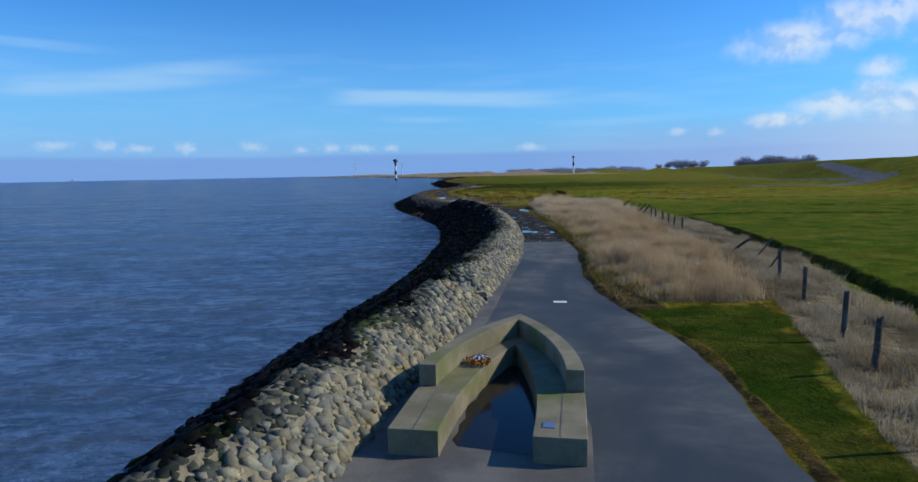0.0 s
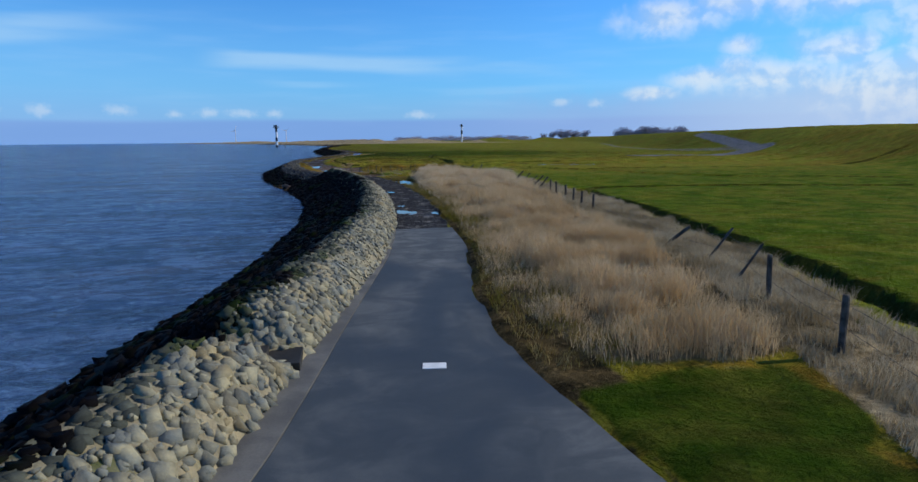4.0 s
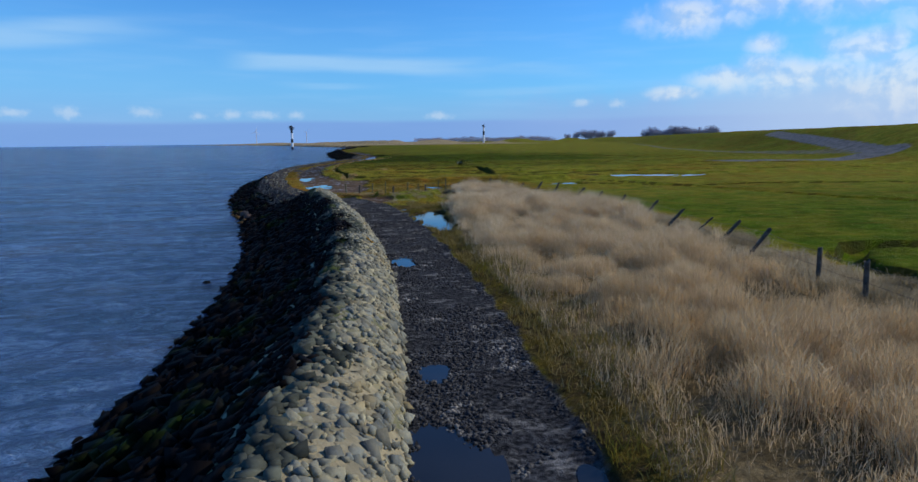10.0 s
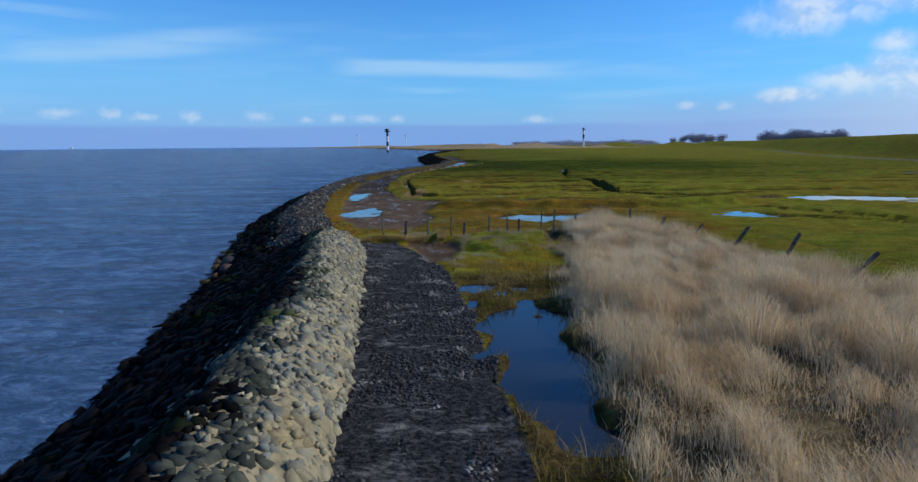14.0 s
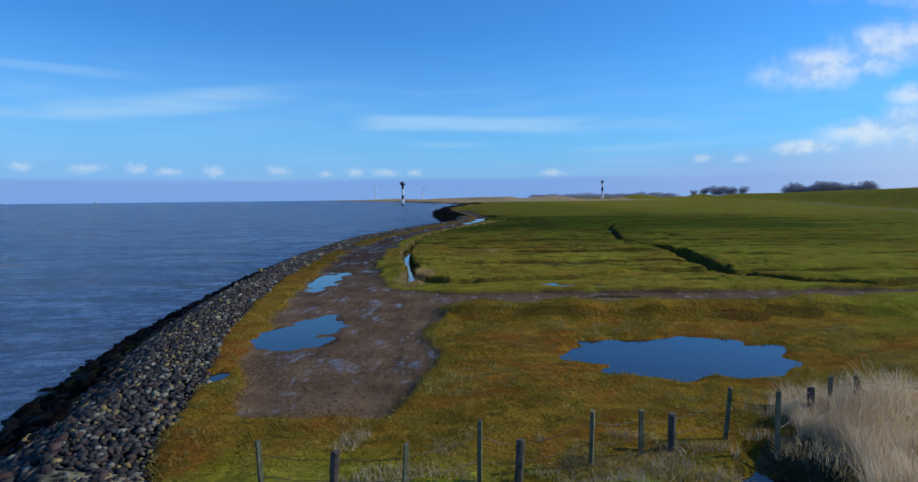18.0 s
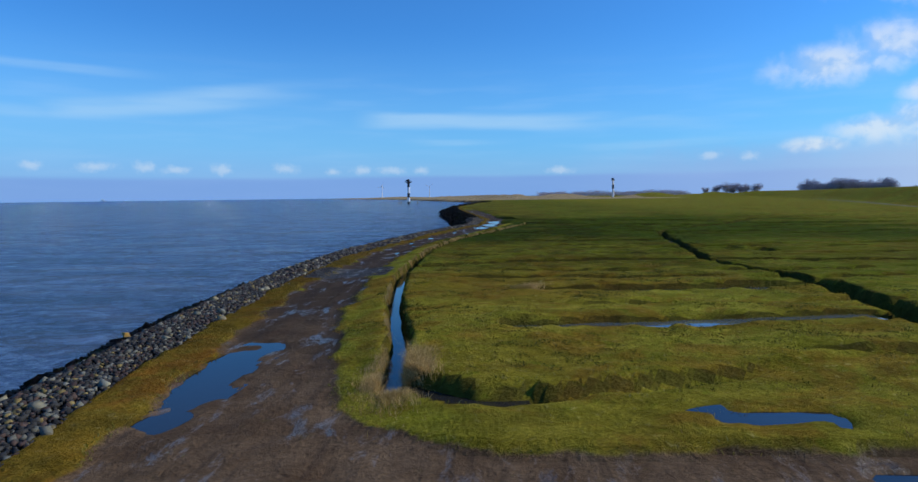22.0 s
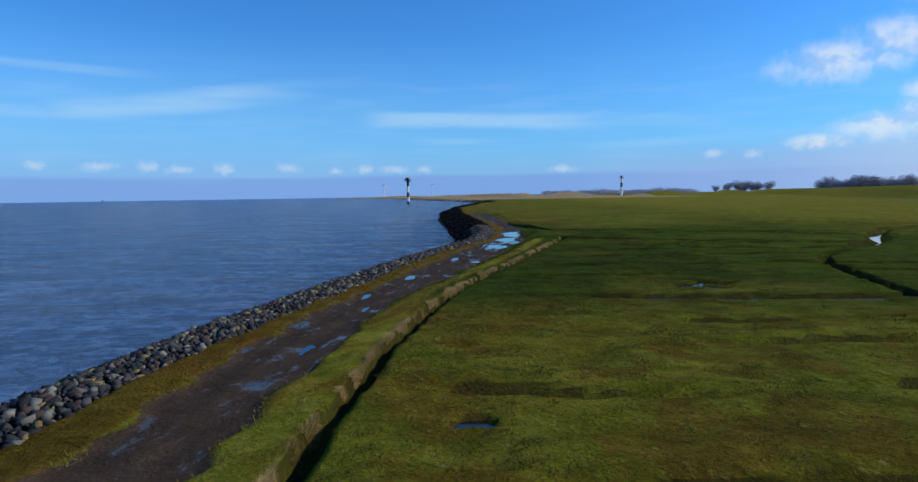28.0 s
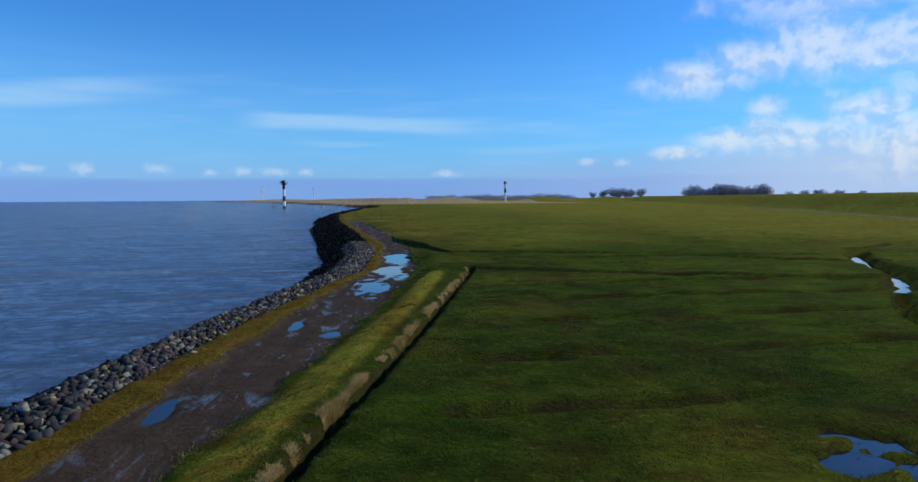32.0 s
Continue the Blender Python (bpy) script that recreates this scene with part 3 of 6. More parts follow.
def ground_material():
    m, n, p = material("ground_cover")
    pos = n.where()
    big, mid, fine = n.noise(0.06, 4.0, 0.6, pos), n.noise(0.7, 5.0, 0.65, pos), n.noise(9.0, 5.0, 0.65, pos)
    tuft = n.noise(2.3, 7.0, 0.72, pos, 0.8)
    patch = n.noise(0.32, 7.0, 0.68, pos, 0.6)
    clod = n.noise(1.2, 6.0, 0.7, n.where((0.8, 1.2, 1), 15), 0.5)
    fleck = n.noise(4.2, 4.0, 0.7, pos, 0.4)
    grass = n.mix(n.ramp(mid, 0.3, 0.7), (0.125, 0.132, 0.011), (0.205, 0.195, 0.024))
    grass = n.mix(n.ramp(big, 0.42, 0.66), grass, (0.16, 0.118, 0.014))
    grass = n.mix(n.attribute("lush"), grass, n.mix(n.ramp(mid, 0.3, 0.7), (0.016, 0.033, 0.0024), (0.036, 0.051, 0.005)))
    grass = n.mix(n.attribute("meadow"), grass, n.mix(n.ramp(patch, 0.35, 0.65), (0.042, 0.078, 0.003), (0.088, 0.108, 0.007)))
    rust = n.mix(n.attribute("lush"), (0.155, 0.082, 0.012), (0.027, 0.021, 0.004))
    grass = n.mix(n.math("MULTIPLY", n.math("MULTIPLY", n.ramp(patch, 0.47, 0.6), n.math("SUBTRACT", 1.0, n.math("MULTIPLY", n.attribute("meadow"), 0.75))), 0.6), grass, rust)
    grass = n.mix(n.math("MULTIPLY", n.ramp(clod, 0.55, 0.7), 0.6), grass, n.mix(n.attribute("lush"), (0.075, 0.105, 0.005), (0.022, 0.044, 0.002)))
    pale_tip = n.mix(n.attribute("lush"), (0.33, 0.28, 0.10), (0.13, 0.12, 0.035))
    grass = n.mix(n.math("MULTIPLY", n.math("MULTIPLY", n.ramp(fleck, 0.55, 0.7), n.ramp(tuft, 0.44, 0.62)), 0.6), grass, pale_tip)
    grass = n.mix(n.math("MULTIPLY", n.ramp(n.noise(0.5, 5.0, 0.7, n.where((0.35, 1.6, 1))), 0.55, 0.75), 0.5), grass, rust)
    lawn = n.mix(n.ramp(mid, 0.35, 0.7), (0.019, 0.04, 0.002), (0.04, 0.06, 0.0045))
    lawn = n.mix(n.math("MULTIPLY", n.ramp(tuft, 0.6, 0.78), 0.5), lawn, (0.13, 0.12, 0.05))
    lawn = n.mix(n.math("MULTIPLY", n.ramp(patch, 0.45, 0.62), 0.6), lawn, (0.082, 0.078, 0.012))
    lawn = n.mix(n.math("MULTIPLY", n.ramp(clod, 0.52, 0.66), 0.5), lawn, (0.022, 0.045, 0.003))
    moss = n.mix(n.ramp(mid, 0.35, 0.65), (0.175, 0.108, 0.013), (0.128, 0.092, 0.013))
    moss = n.mix(n.math("MULTIPLY", n.ramp(tuft, 0.58, 0.72), 0.5), moss, (0.19, 0.16, 0.06))
    mud = n.mix(n.ramp(mid, 0.35, 0.65), (0.095, 0.058, 0.032), (0.155, 0.102, 0.06))
    moss = n.mix(n.math("MULTIPLY", n.ramp(clod, 0.56, 0.7), 0.6), moss, (0.11, 0.115, 0.008))
    moss = n.mix(n.math("MULTIPLY", n.ramp(patch, 0.47, 0.6), 0.85), moss, (0.165, 0.072, 0.012))
    moss = n.mix(n.math("MULTIPLY", n.math("MULTIPLY", n.ramp(fleck, 0.55, 0.7), n.ramp(tuft, 0.46, 0.64)), 0.6), moss, (0.32, 0.25, 0.10))
    moss = n.mix(n.math("MULTIPLY", n.attribute("soaked"), 0.65), moss, (0.045, 0.035, 0.005))
    litter = n.mix(n.ramp(clod, 0.4, 0.62), (0.036, 0.027, 0.012), (0.085, 0.06, 0.026))
    litter = n.mix(n.math("MULTIPLY", n.ramp(fleck, 0.55, 0.72), 0.6), litter, (0.20, 0.14, 0.065))
    litter = n.mix(n.math("MULTIPLY", n.ramp(patch, 0.5, 0.62), 0.6), litter, (0.11, 0.085, 0.012))
    mud = n.mix(n.math("MULTIPLY", n.ramp(n.noise(1.6, 6.0, 0.7, n.where((2.4, 0.16, 1), 4)), 0.5, 0.72), 0.6), mud, (0.034, 0.023, 0.018))
    mud = n.mix(n.math("MULTIPLY", n.ramp(n.noise(3.6, 6.0, 0.75, pos, 0.5), 0.55, 0.68), 0.75), mud, (0.03, 0.019, 0.012))
    mud = n.mix(n.math("MULTIPLY", n.ramp(n.noise(2.1, 5.0, 0.7, n.where((1.3, 0.8, 1), 40), 0.5), 0.62, 0.72), 0.6), mud, (0.10, 0.085, 0.014))
    mud = n.mix(n.math("MULTIPLY", n.attribute("soaked"), 0.7), mud, (0.022, 0.016, 0.012))
    stony = n.mix(n.ramp(fine, 0.35, 0.65), (0.018, 0.019, 0.023), (0.07, 0.071, 0.075))
    stony = n.mix(n.math("MULTIPLY", n.ramp(n.noise(1.1, 7.0, 0.75, n.where((0.8, 1.7, 1))), 0.52, 0.66), 0.85), stony, (0.25, 0.245, 0.235))
    straw = n.mix(n.ramp(clod, 0.35, 0.65), (0.13, 0.098, 0.052), (0.32, 0.255, 0.15))
    colour = grass
    for name, tone in (("moss", moss), ("litter", litter), ("lawn", lawn), ("straw", straw), ("reed", n.mix(0.65, straw, (0.075, 0.055, 0.026))), ("mud", mud), ("stony", stony), ("paved", n.mix(n.ramp(clod, 0.35, 0.65), (0.10, 0.103, 0.108), (0.14, 0.14, 0.138)))):
        edge = n.math("ADD", n.attribute(name), n.math("MULTIPLY", n.math("SUBTRACT", tuft, 0.5), 0.7))
        colour = n.mix(n.math("MULTIPLY", n.ramp(edge, 0.3, 0.7), n.ramp(n.attribute(name), 0.02, 0.2)), colour, tone)
    lump = n.ramp(n.noise(0.8, 7.0, 0.72, n.where((0.75, 1.25, 1), 25), 0.4), 0.33, 0.68)
    lumpy = n.math("SUBTRACT", 1.0, n.math("MAXIMUM", n.math("MAXIMUM", n.attribute("mud"), n.attribute("stony")), n.attribute("bank")))
    colour = n.mix(n.math("MULTIPLY", lumpy, 0.9), colour, n.mix(lump, (1.02, 1.0, 0.98), (1.9, 1.87, 1.83)), "MULTIPLY")
    # bare peat on steep sides of creeks
    slope = n.add("ShaderNodeSeparateXYZ")
    n.put(slope.inputs[0], n.add("ShaderNodeNewGeometry").outputs["True Normal"])
    steep = n.math("SUBTRACT", 1.0, n.ramp(slope.outputs[2], 0.66, 0.88))
    land = n.math("MULTIPLY", steep, n.math("SUBTRACT", 1.0, n.math("MAXIMUM", n.attribute("bank"), n.attribute("straw"))))
    colour = n.mix(n.math("MULTIPLY", land, 0.65), colour, (0.042, 0.034, 0.014))
    colour = n.mix(n.attribute("bank"), colour, (0.03, 0.03, 0.03))
    colour = n.mix(0.28, colour, n.mix(n.ramp(fine, 0.25, 0.75), (0.25, 0.25, 0.25), (1.75, 1.75, 1.75)), "MULTIPLY")
    n.put(p.inputs["Base Color"], colour)
    wet = n.math("MULTIPLY", n.attribute("mud"), n.math("ADD", 0.08, n.math("MULTIPLY", n.ramp(n.noise(0.8, 8.0, 0.72, n.where((1.5, 0.55, 1), 8), 0.4), 0.53, 0.63), 0.85)))
    n.put(p.inputs["Roughness"], n.math("SUBTRACT", 0.95, n.math("MULTIPLY", wet, 0.72)))
    n.put(p.inputs["Specular IOR Level"], n.math("ADD", 0.015, n.math("MULTIPLY", wet, 0.5)))
    h = n.math("ADD", n.math("MULTIPLY", tuft, 1.0), n.math("MULTIPLY", fine, 0.5))
    n.put(p.inputs["Normal"], n.relief(n.math("MULTIPLY", h, n.math("SUBTRACT", 1.0, n.math("MAXIMUM", n.math("MULTIPLY", n.attribute("mud"), 0.72), n.math("MULTIPLY", wet, 0.9)))), 1.0, 0.26))
    return m


def water_material(name, tone, waves=True):
    m, n, p = material(name)
    p.inputs["Roughness"].default_value, p.inputs["IOR"].default_value = (0.07 if waves else 0.03), 1.333
    if waves:
        a = n.noise(0.16, 3.0, 0.55, n.where((0.5, 1.5, 1), -28), 0.6)
        b = n.noise(0.72, 5.0, 0.68, n.where((0.8, 1.35, 1), -18), 1.2)
        d = n.noise(3.2, 4.0, 0.68, n.where((0.8, 1.3, 1), 2), 1.1)
        c = n.noise(0.045, 5.0, 0.65, n.where((0.7, 2.0, 1), -20), 0.5)
        f = n.noise(7.5, 4.0, 0.65, n.where((0.55, 1.3, 1), -8), 0.8)
        h = n.math("ADD", n.math("MULTIPLY", a, 1.6), n.math("ADD", n.math("MULTIPLY", b, 1.0), n.math("ADD", n.math("MULTIPLY", d, 0.5), n.math("MULTIPLY", f, 0.08))))
        normal = n.relief(h, 1.0, 2.9)
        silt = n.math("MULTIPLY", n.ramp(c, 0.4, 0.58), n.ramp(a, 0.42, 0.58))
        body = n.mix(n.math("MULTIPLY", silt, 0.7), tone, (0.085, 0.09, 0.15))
        # Bright crests and dark troughs of the chop are painted into the water colour.
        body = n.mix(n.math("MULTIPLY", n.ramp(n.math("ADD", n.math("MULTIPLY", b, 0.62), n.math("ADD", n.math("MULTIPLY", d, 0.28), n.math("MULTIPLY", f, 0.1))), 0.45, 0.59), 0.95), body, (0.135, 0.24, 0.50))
        # Broad light and shade of the swell, multiplied into the same colour.
        swell_shading = n.noise(0.2, 4.0, 0.65, n.where((0.45, 1.5, 1), -16), 0.8)
        body = n.mix(0.8, body, n.mix(n.ramp(swell_shading, 0.36, 0.64), (0.5, 0.55, 0.62), (1.7, 1.6, 1.48)), "MULTIPLY")
        deep = n.add("ShaderNodeBsdfDiffuse")
        n.put(deep.inputs["Color"], body)
        n.put(deep.inputs["Normal"], normal)
        gloss = n.add("ShaderNodeBsdfGlossy")
        n.put(gloss.inputs["Color"], n.mix(n.math("MULTIPLY", silt, 0.5), (0.84, 0.96, 1.0), (0.98, 0.98, 1.0)))
        gloss.inputs["Roughness"].default_value = 0.12
        n.put(gloss.inputs["Normal"], normal)
        edge = n.add("ShaderNodeFresnel")
        edge.inputs["IOR"].default_value = 1.333
        n.put(edge.inputs["Normal"], normal)
        join = n.add("ShaderNodeMixShader")
        n.put(join.inputs[0], n.math("ADD", 0.12, n.math("MULTIPLY", edge.outputs[0], 0.86)))
        n.put(join.inputs[1], deep.outputs[0])
        n.put(join.inputs[2], gloss.outputs[0])
        n.put(m.node_tree.nodes["Material Output"].inputs["Surface"], join.outputs[0])
    else:
        n.put(p.inputs["Base Color"], n.mix(n.ramp(n.noise(0.8, 3.0), 0.3, 0.7), tone, tuple(k * 0.6 for k in tone)))
        n.put(p.inputs["Normal"], n.relief(n.noise(3.0, 3.0, 0.5, n.where((1, 2, 1))), 0.03, 0.02))
    return m


GROUND = ground_material()
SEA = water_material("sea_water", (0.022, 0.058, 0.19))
POOL = water_material("pool_water", (0.022, 0.022, 0.024), False)
MURKY = water_material("murky_water", (0.10, 0.125, 0.13), False)
DARKPOOL = water_material("silty_puddle", (0.012, 0.012, 0.014), False)
DARKPOOL.node_tree.nodes["Principled BSDF"].inputs["Specular IOR Level"].default_value = 0.28
DARKPOOL.node_tree.nodes["Principled BSDF"].inputs["Roughness"].default_value = 0.12
CONCRETE = plain("concrete", (0.16, 0.142, 0.082), (0.25, 0.22, 0.14), 1.4, 0.85, 0.4, 30.0, c=(0.14, 0.155, 0.05))
SLAB = plain("slab_concrete", (0.095, 0.093, 0.087), (0.16, 0.153, 0.134), 0.9, 0.8, 0.3, 25.0, c=(0.10, 0.095, 0.085))
STONE = plain("pale_stone", (0.29, 0.265, 0.175), (0.143, 0.155, 0.143), 2.3, 0.9, 0.45, 16.0, c=(0.265, 0.218, 0.122), island=0.55, distance=0.03, gloss=0.2)
GROUT = plain("grout", (0.32, 0.27, 0.165), (0.20, 0.175, 0.115), 2.0, 0.9, 0.9, 9.0, c=(0.09, 0.10, 0.04), distance=0.04, gloss=0.2)
GREYSTONE = plain("weathered_stone", (0.034, 0.039, 0.034), (0.095, 0.102, 0.08), 1.3, 0.85, 0.5, 22.0, c=(0.045, 0.06, 0.017), island=0.6, gloss=0.06)
RUSTSTONE = plain("rust_stone", (0.14, 0.075, 0.022), (0.07, 0.05, 0.03), 2.5, 0.8, 0.5, 18.0, c=(0.05, 0.045, 0.01), island=0.5, gloss=0.1)
BROWNSTONE = plain("brown_stone", (0.016, 0.011, 0.009), (0.032, 0.022, 0.018), 2.5, 0.8, 0.5, 18.0, gloss=0.2)
# Algae black, with the shade of the seaward slope put into the colour.
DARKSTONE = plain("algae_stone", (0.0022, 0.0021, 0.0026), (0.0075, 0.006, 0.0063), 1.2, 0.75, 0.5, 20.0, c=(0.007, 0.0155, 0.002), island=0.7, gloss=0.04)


def rubble_material():
    """Broken stones of several kinds: dark basalt, purple brown, pale grey and a few yellowish ones."""
    m, n, p = material("rubble_stone")
    pos = n.where()
    g = n.add("ShaderNodeNewGeometry").outputs["Random Per Island"]
    r = n.math("FRACT", n.math("ADD", g, n.add("ShaderNodeObjectInfo").outputs["Random"]))
    other = n.math("FRACT", n.math("MULTIPLY", r, 17.0))
    tone = n.mix(other, (0.016, 0.017, 0.020), (0.058, 0.058, 0.058))
    tone = n.mix(n.ramp(r, 0.55, 0.6), tone, n.mix(other, (0.035, 0.024, 0.026), (0.085, 0.058, 0.05)))
    tone = n.mix(n.ramp(r, 0.76, 0.8), tone, n.mix(other, (0.09, 0.092, 0.08), (0.19, 0.19, 0.165)))
    tone = n.mix(n.ramp(r, 0.93, 0.95), tone, (0.20, 0.155, 0.065))
    grain = n.noise(20.0, 5.0, 0.65, pos)
    tone = n.mix(0.5, tone, n.mix(n.ramp(n.noise(4.0, 5.0, 0.65, pos), 0.3, 0.7), (0.5, 0.5, 0.5), (1.5, 1.5, 1.45)), "MULTIPLY")
    tone = n.mix(0.35, tone, n.mix(grain, (0.3, 0.3, 0.3), (1.6, 1.6, 1.6)), "MULTIPLY")
    n.put(p.inputs["Base Color"], tone)
    p.inputs["Roughness"].default_value, p.inputs["Specular IOR Level"].default_value = 0.8, 0.15
    n.put(p.inputs["Normal"], n.relief(grain, 0.5, 0.012))
    return m


RUBBLE = rubble_material()
OLDWOOD = plain("weathered_wood", (0.05, 0.042, 0.033), (0.12, 0.102, 0.084), 6.0, 0.9, 0.6, 40.0)
GREENWOOD = plain("stained_wood", (0.085, 0.095, 0.05), (0.16, 0.16, 0.10), 6.0, 0.9, 0.6, 40.0)
WIRE = plain("rusty_wire", (0.06, 0.05, 0.045), (0.11, 0.10, 0.095), 8.0, 0.6, 0.2, 60.0, metal=0.5)
BLACKPAINT = plain("black_paint", (0.016, 0.018, 0.022), (0.03, 0.032, 0.036), 0.6, 0.5, 0.1, 6.0)
WHITEPAINT = plain("white_paint", (0.72, 0.73, 0.74), (0.8, 0.8, 0.79), 0.6, 0.5, 0.1, 6.0)
# Pale lilac because distance haze is mixed into the twig colour.
TWIG = plain("bare_twigs", (0.33, 0.31, 0.37), (0.42, 0.39, 0.45), 0.3, 0.95, 0.2, 3.0)
BARK = plain("bark", (0.16, 0.14, 0.14), (0.22, 0.195, 0.19), 2.0, 0.95, 0.4, 20.0)
YELLOW = plain("yellow_plastic", (0.62, 0.30, 0.012), (0.72, 0.37, 0.02), 5.0, 0.5, 0.1, 30.0)
DARKINK = plain("dark_ink", (0.03, 0.025, 0.02), (0.05, 0.04, 0.03), 5.0, 0.7, 0.1, 30.0)
LICHEN = plain("lichen_stone", (0.34, 0.19, 0.03), (0.22, 0.19, 0.11), 3.0, 0.9, 0.4, 20.0)
DARKSLAB = plain("wet_dark_concrete", (0.016, 0.015, 0.012), (0.032, 0.028, 0.022), 2.0, 0.7, 0.4, 25.0)
STEEL = plain("steel_plate", (0.32, 0.35, 0.40), (0.42, 0.45, 0.5), 4.0, 0.35, 0.1, 30.0, metal=0.8)
DRYLEAF = plain("dry_leaves", (0.30, 0.13, 0.03), (0.50, 0.27, 0.08), 9.0, 0.8, 0.4, 50.0, island=0.6)
RIBBON = plain("ribbon_cloth", (0.25, 0.32, 0.58), (0.42, 0.48, 0.66), 6.0, 0.6, 0.2, 60.0)
PAPER = plain("white_sheet", (0.66, 0.68, 0.66), (0.8, 0.8, 0.78), 5.0, 0.7, 0.1, 60.0)


def asphalt_material():
    m, n, p = material("asphalt")
    pos = n.where()
    far_end = n.add("ShaderNodeSeparateXYZ")
    n.put(far_end.inputs[0], pos)
    big = n.math("ADD", n.noise(0.33, 5.0, 0.55, n.where((1.0, 0.55, 1), 8), 0.7), n.math("MULTIPLY", n.ramp(far_end.outputs[1], 29.0, 35.0), 0.17))
    dry = n.ramp(n.math("ADD", big, n.math("MULTIPLY", n.math("SUBTRACT", n.noise(2.2, 6.0, 0.7, n.where((0.8, 1.1, 1))), 0.5), 0.16)), 0.34, 0.74)
    # Sky reflected by the damp parts is put into their bluish base colour.
    tone = n.mix(dry, n.mix(n.ramp(n.noise(1.3, 4.0), 0.3, 0.7), (0.025, 0.036, 0.048), (0.041, 0.054, 0.067)), n.mix(n.ramp(n.noise(0.9, 6.0, 0.6, n.where((0.7, 1.0, 1), 4), 0.8), 0.38, 0.68), (0.068, 0.079, 0.086), (0.145, 0.153, 0.152)))
    rim = n.bump_at(big, 0.575, 0.035)
    tone = n.mix(n.math("MULTIPLY", rim, 0.05), tone, (0.24, 0.235, 0.22))
    grain = n.noise(60.0, 3.0, 0.6, pos)
    tone = n.mix(0.35, tone, n.mix(grain, (0.4, 0.4, 0.4), (1.5, 1.5, 1.5)), "MULTIPLY")
    n.put(p.inputs["Base Color"], tone)
    n.put(p.inputs["Roughness"], n.math("ADD", 0.74, n.math("MULTIPLY", dry, 0.2)))
    p.inputs["Specular IOR Level"].default_value = 0.3
    n.put(p.inputs["Normal"], n.relief(grain, 0.4, 0.01))
    return m


ASPHALT = asphalt_material()


def straw_material(name, a, b, c):
    m, n, p = material(name)
    r = n.add("ShaderNodeNewGeometry").outputs["Random Per Island"]
    tone = n.mix(r, a, b)
    tone = n.mix(n.ramp(n.noise(0.35, 4.0, 0.6, n.where()), 0.42, 0.64), tone, c)
    n.put(p.inputs["Base Color"], tone)
    glow = n.add("ShaderNodeBsdfTranslucent")
    n.put(glow.inputs["Color"], tone)
    join = n.add("ShaderNodeMixShader")
    n.put(join.inputs[0], 0.38)
    n.put(join.inputs[1], p.outputs[0])
    n.put(join.inputs[2], glow.outputs[0])
    n.put(m.node_tree.nodes["Material Output"].inputs["Surface"], join.outputs[0])
    p.inputs["Roughness"].default_value = 0.9
    p.inputs["Specular IOR Level"].default_value = 0.02
    return m


REED = straw_material("dry_reed", (0.45, 0.33, 0.18), (0.75, 0.57, 0.345), (0.51, 0.365, 0.195))
DRYTAN = straw_material("dry_tan_grass", (0.38, 0.26, 0.10), (0.68, 0.49, 0.22), (0.30, 0.22, 0.07))
PALESTRAW = straw_material("bleached_grass", (0.30, 0.24, 0.14), (0.62, 0.515, 0.345), (0.26, 0.205, 0.12))
BLADE = straw_material("grass_blades", (0.12, 0.135, 0.012), (0.36, 0.31, 0.11), (0.28, 0.17, 0.04))
GREENBLADE = straw_material("green_blades", (0.045, 0.095, 0.008), (0.085, 0.13, 0.015), (0.12, 0.115, 0.025))
PALEREED = straw_material("pale_reed", (0.53, 0.415, 0.255), (0.90, 0.76, 0.53), (0.66, 0.53, 0.35))
MOUNDBLADE = straw_material("mound_blades", (0.21, 0.32, 0.02), (0.42, 0.49, 0.08), (0.48, 0.40, 0.13))
TUFT = straw_material("tuft_blades", (0.11, 0.13, 0.012), (0.30, 0.20, 0.045), (0.36, 0.30, 0.10))
OLIVEBLADE = straw_material("lush_blades", (0.032, 0.055, 0.008), (0.115, 0.12, 0.045), (0.05, 0.055, 0.012))
MOSSBLADE = straw_material("moss_blades", (0.17, 0.125, 0.025), (0.36, 0.28, 0.13), (0.17, 0.145, 0.025))


# ---- building helpers ----
def mesh_from(name, verts, faces, smooth=False):
    me = bpy.data.meshes.new(name)
    me.from_pydata([tuple(v) for v in verts], [], faces)
    if smooth:
        me.polygons.foreach_set("use_smooth", np.ones(len(me.polygons), bool))
    me.update()
    return me


def tri_mesh(name, verts, tris, smooth=False):
    """A mesh from arrays of points and triangles."""
    verts, tris = np.ascontiguousarray(verts, np.float32), np.ascontiguousarray(tris, np.int32)
    me = bpy.data.meshes.new(name)
    me.vertices.add(len(verts))
    me.vertices.foreach_set("co", verts.ravel())
    me.loops.add(tris.size)
    me.loops.foreach_set("vertex_index", tris.ravel())
    me.polygons.add(len(tris))
    me.polygons.foreach_set("loop_start", np.arange(0, tris.size, tris.shape[1], dtype=np.int32))
    if smooth:
        me.polygons.foreach_set("use_smooth", np.ones(len(tris), bool))
    me.update(calc_edges=True)
    me.validate()
    return me


def with_material(ob, mat):
    ob.data.materials.append(mat)
    return ob


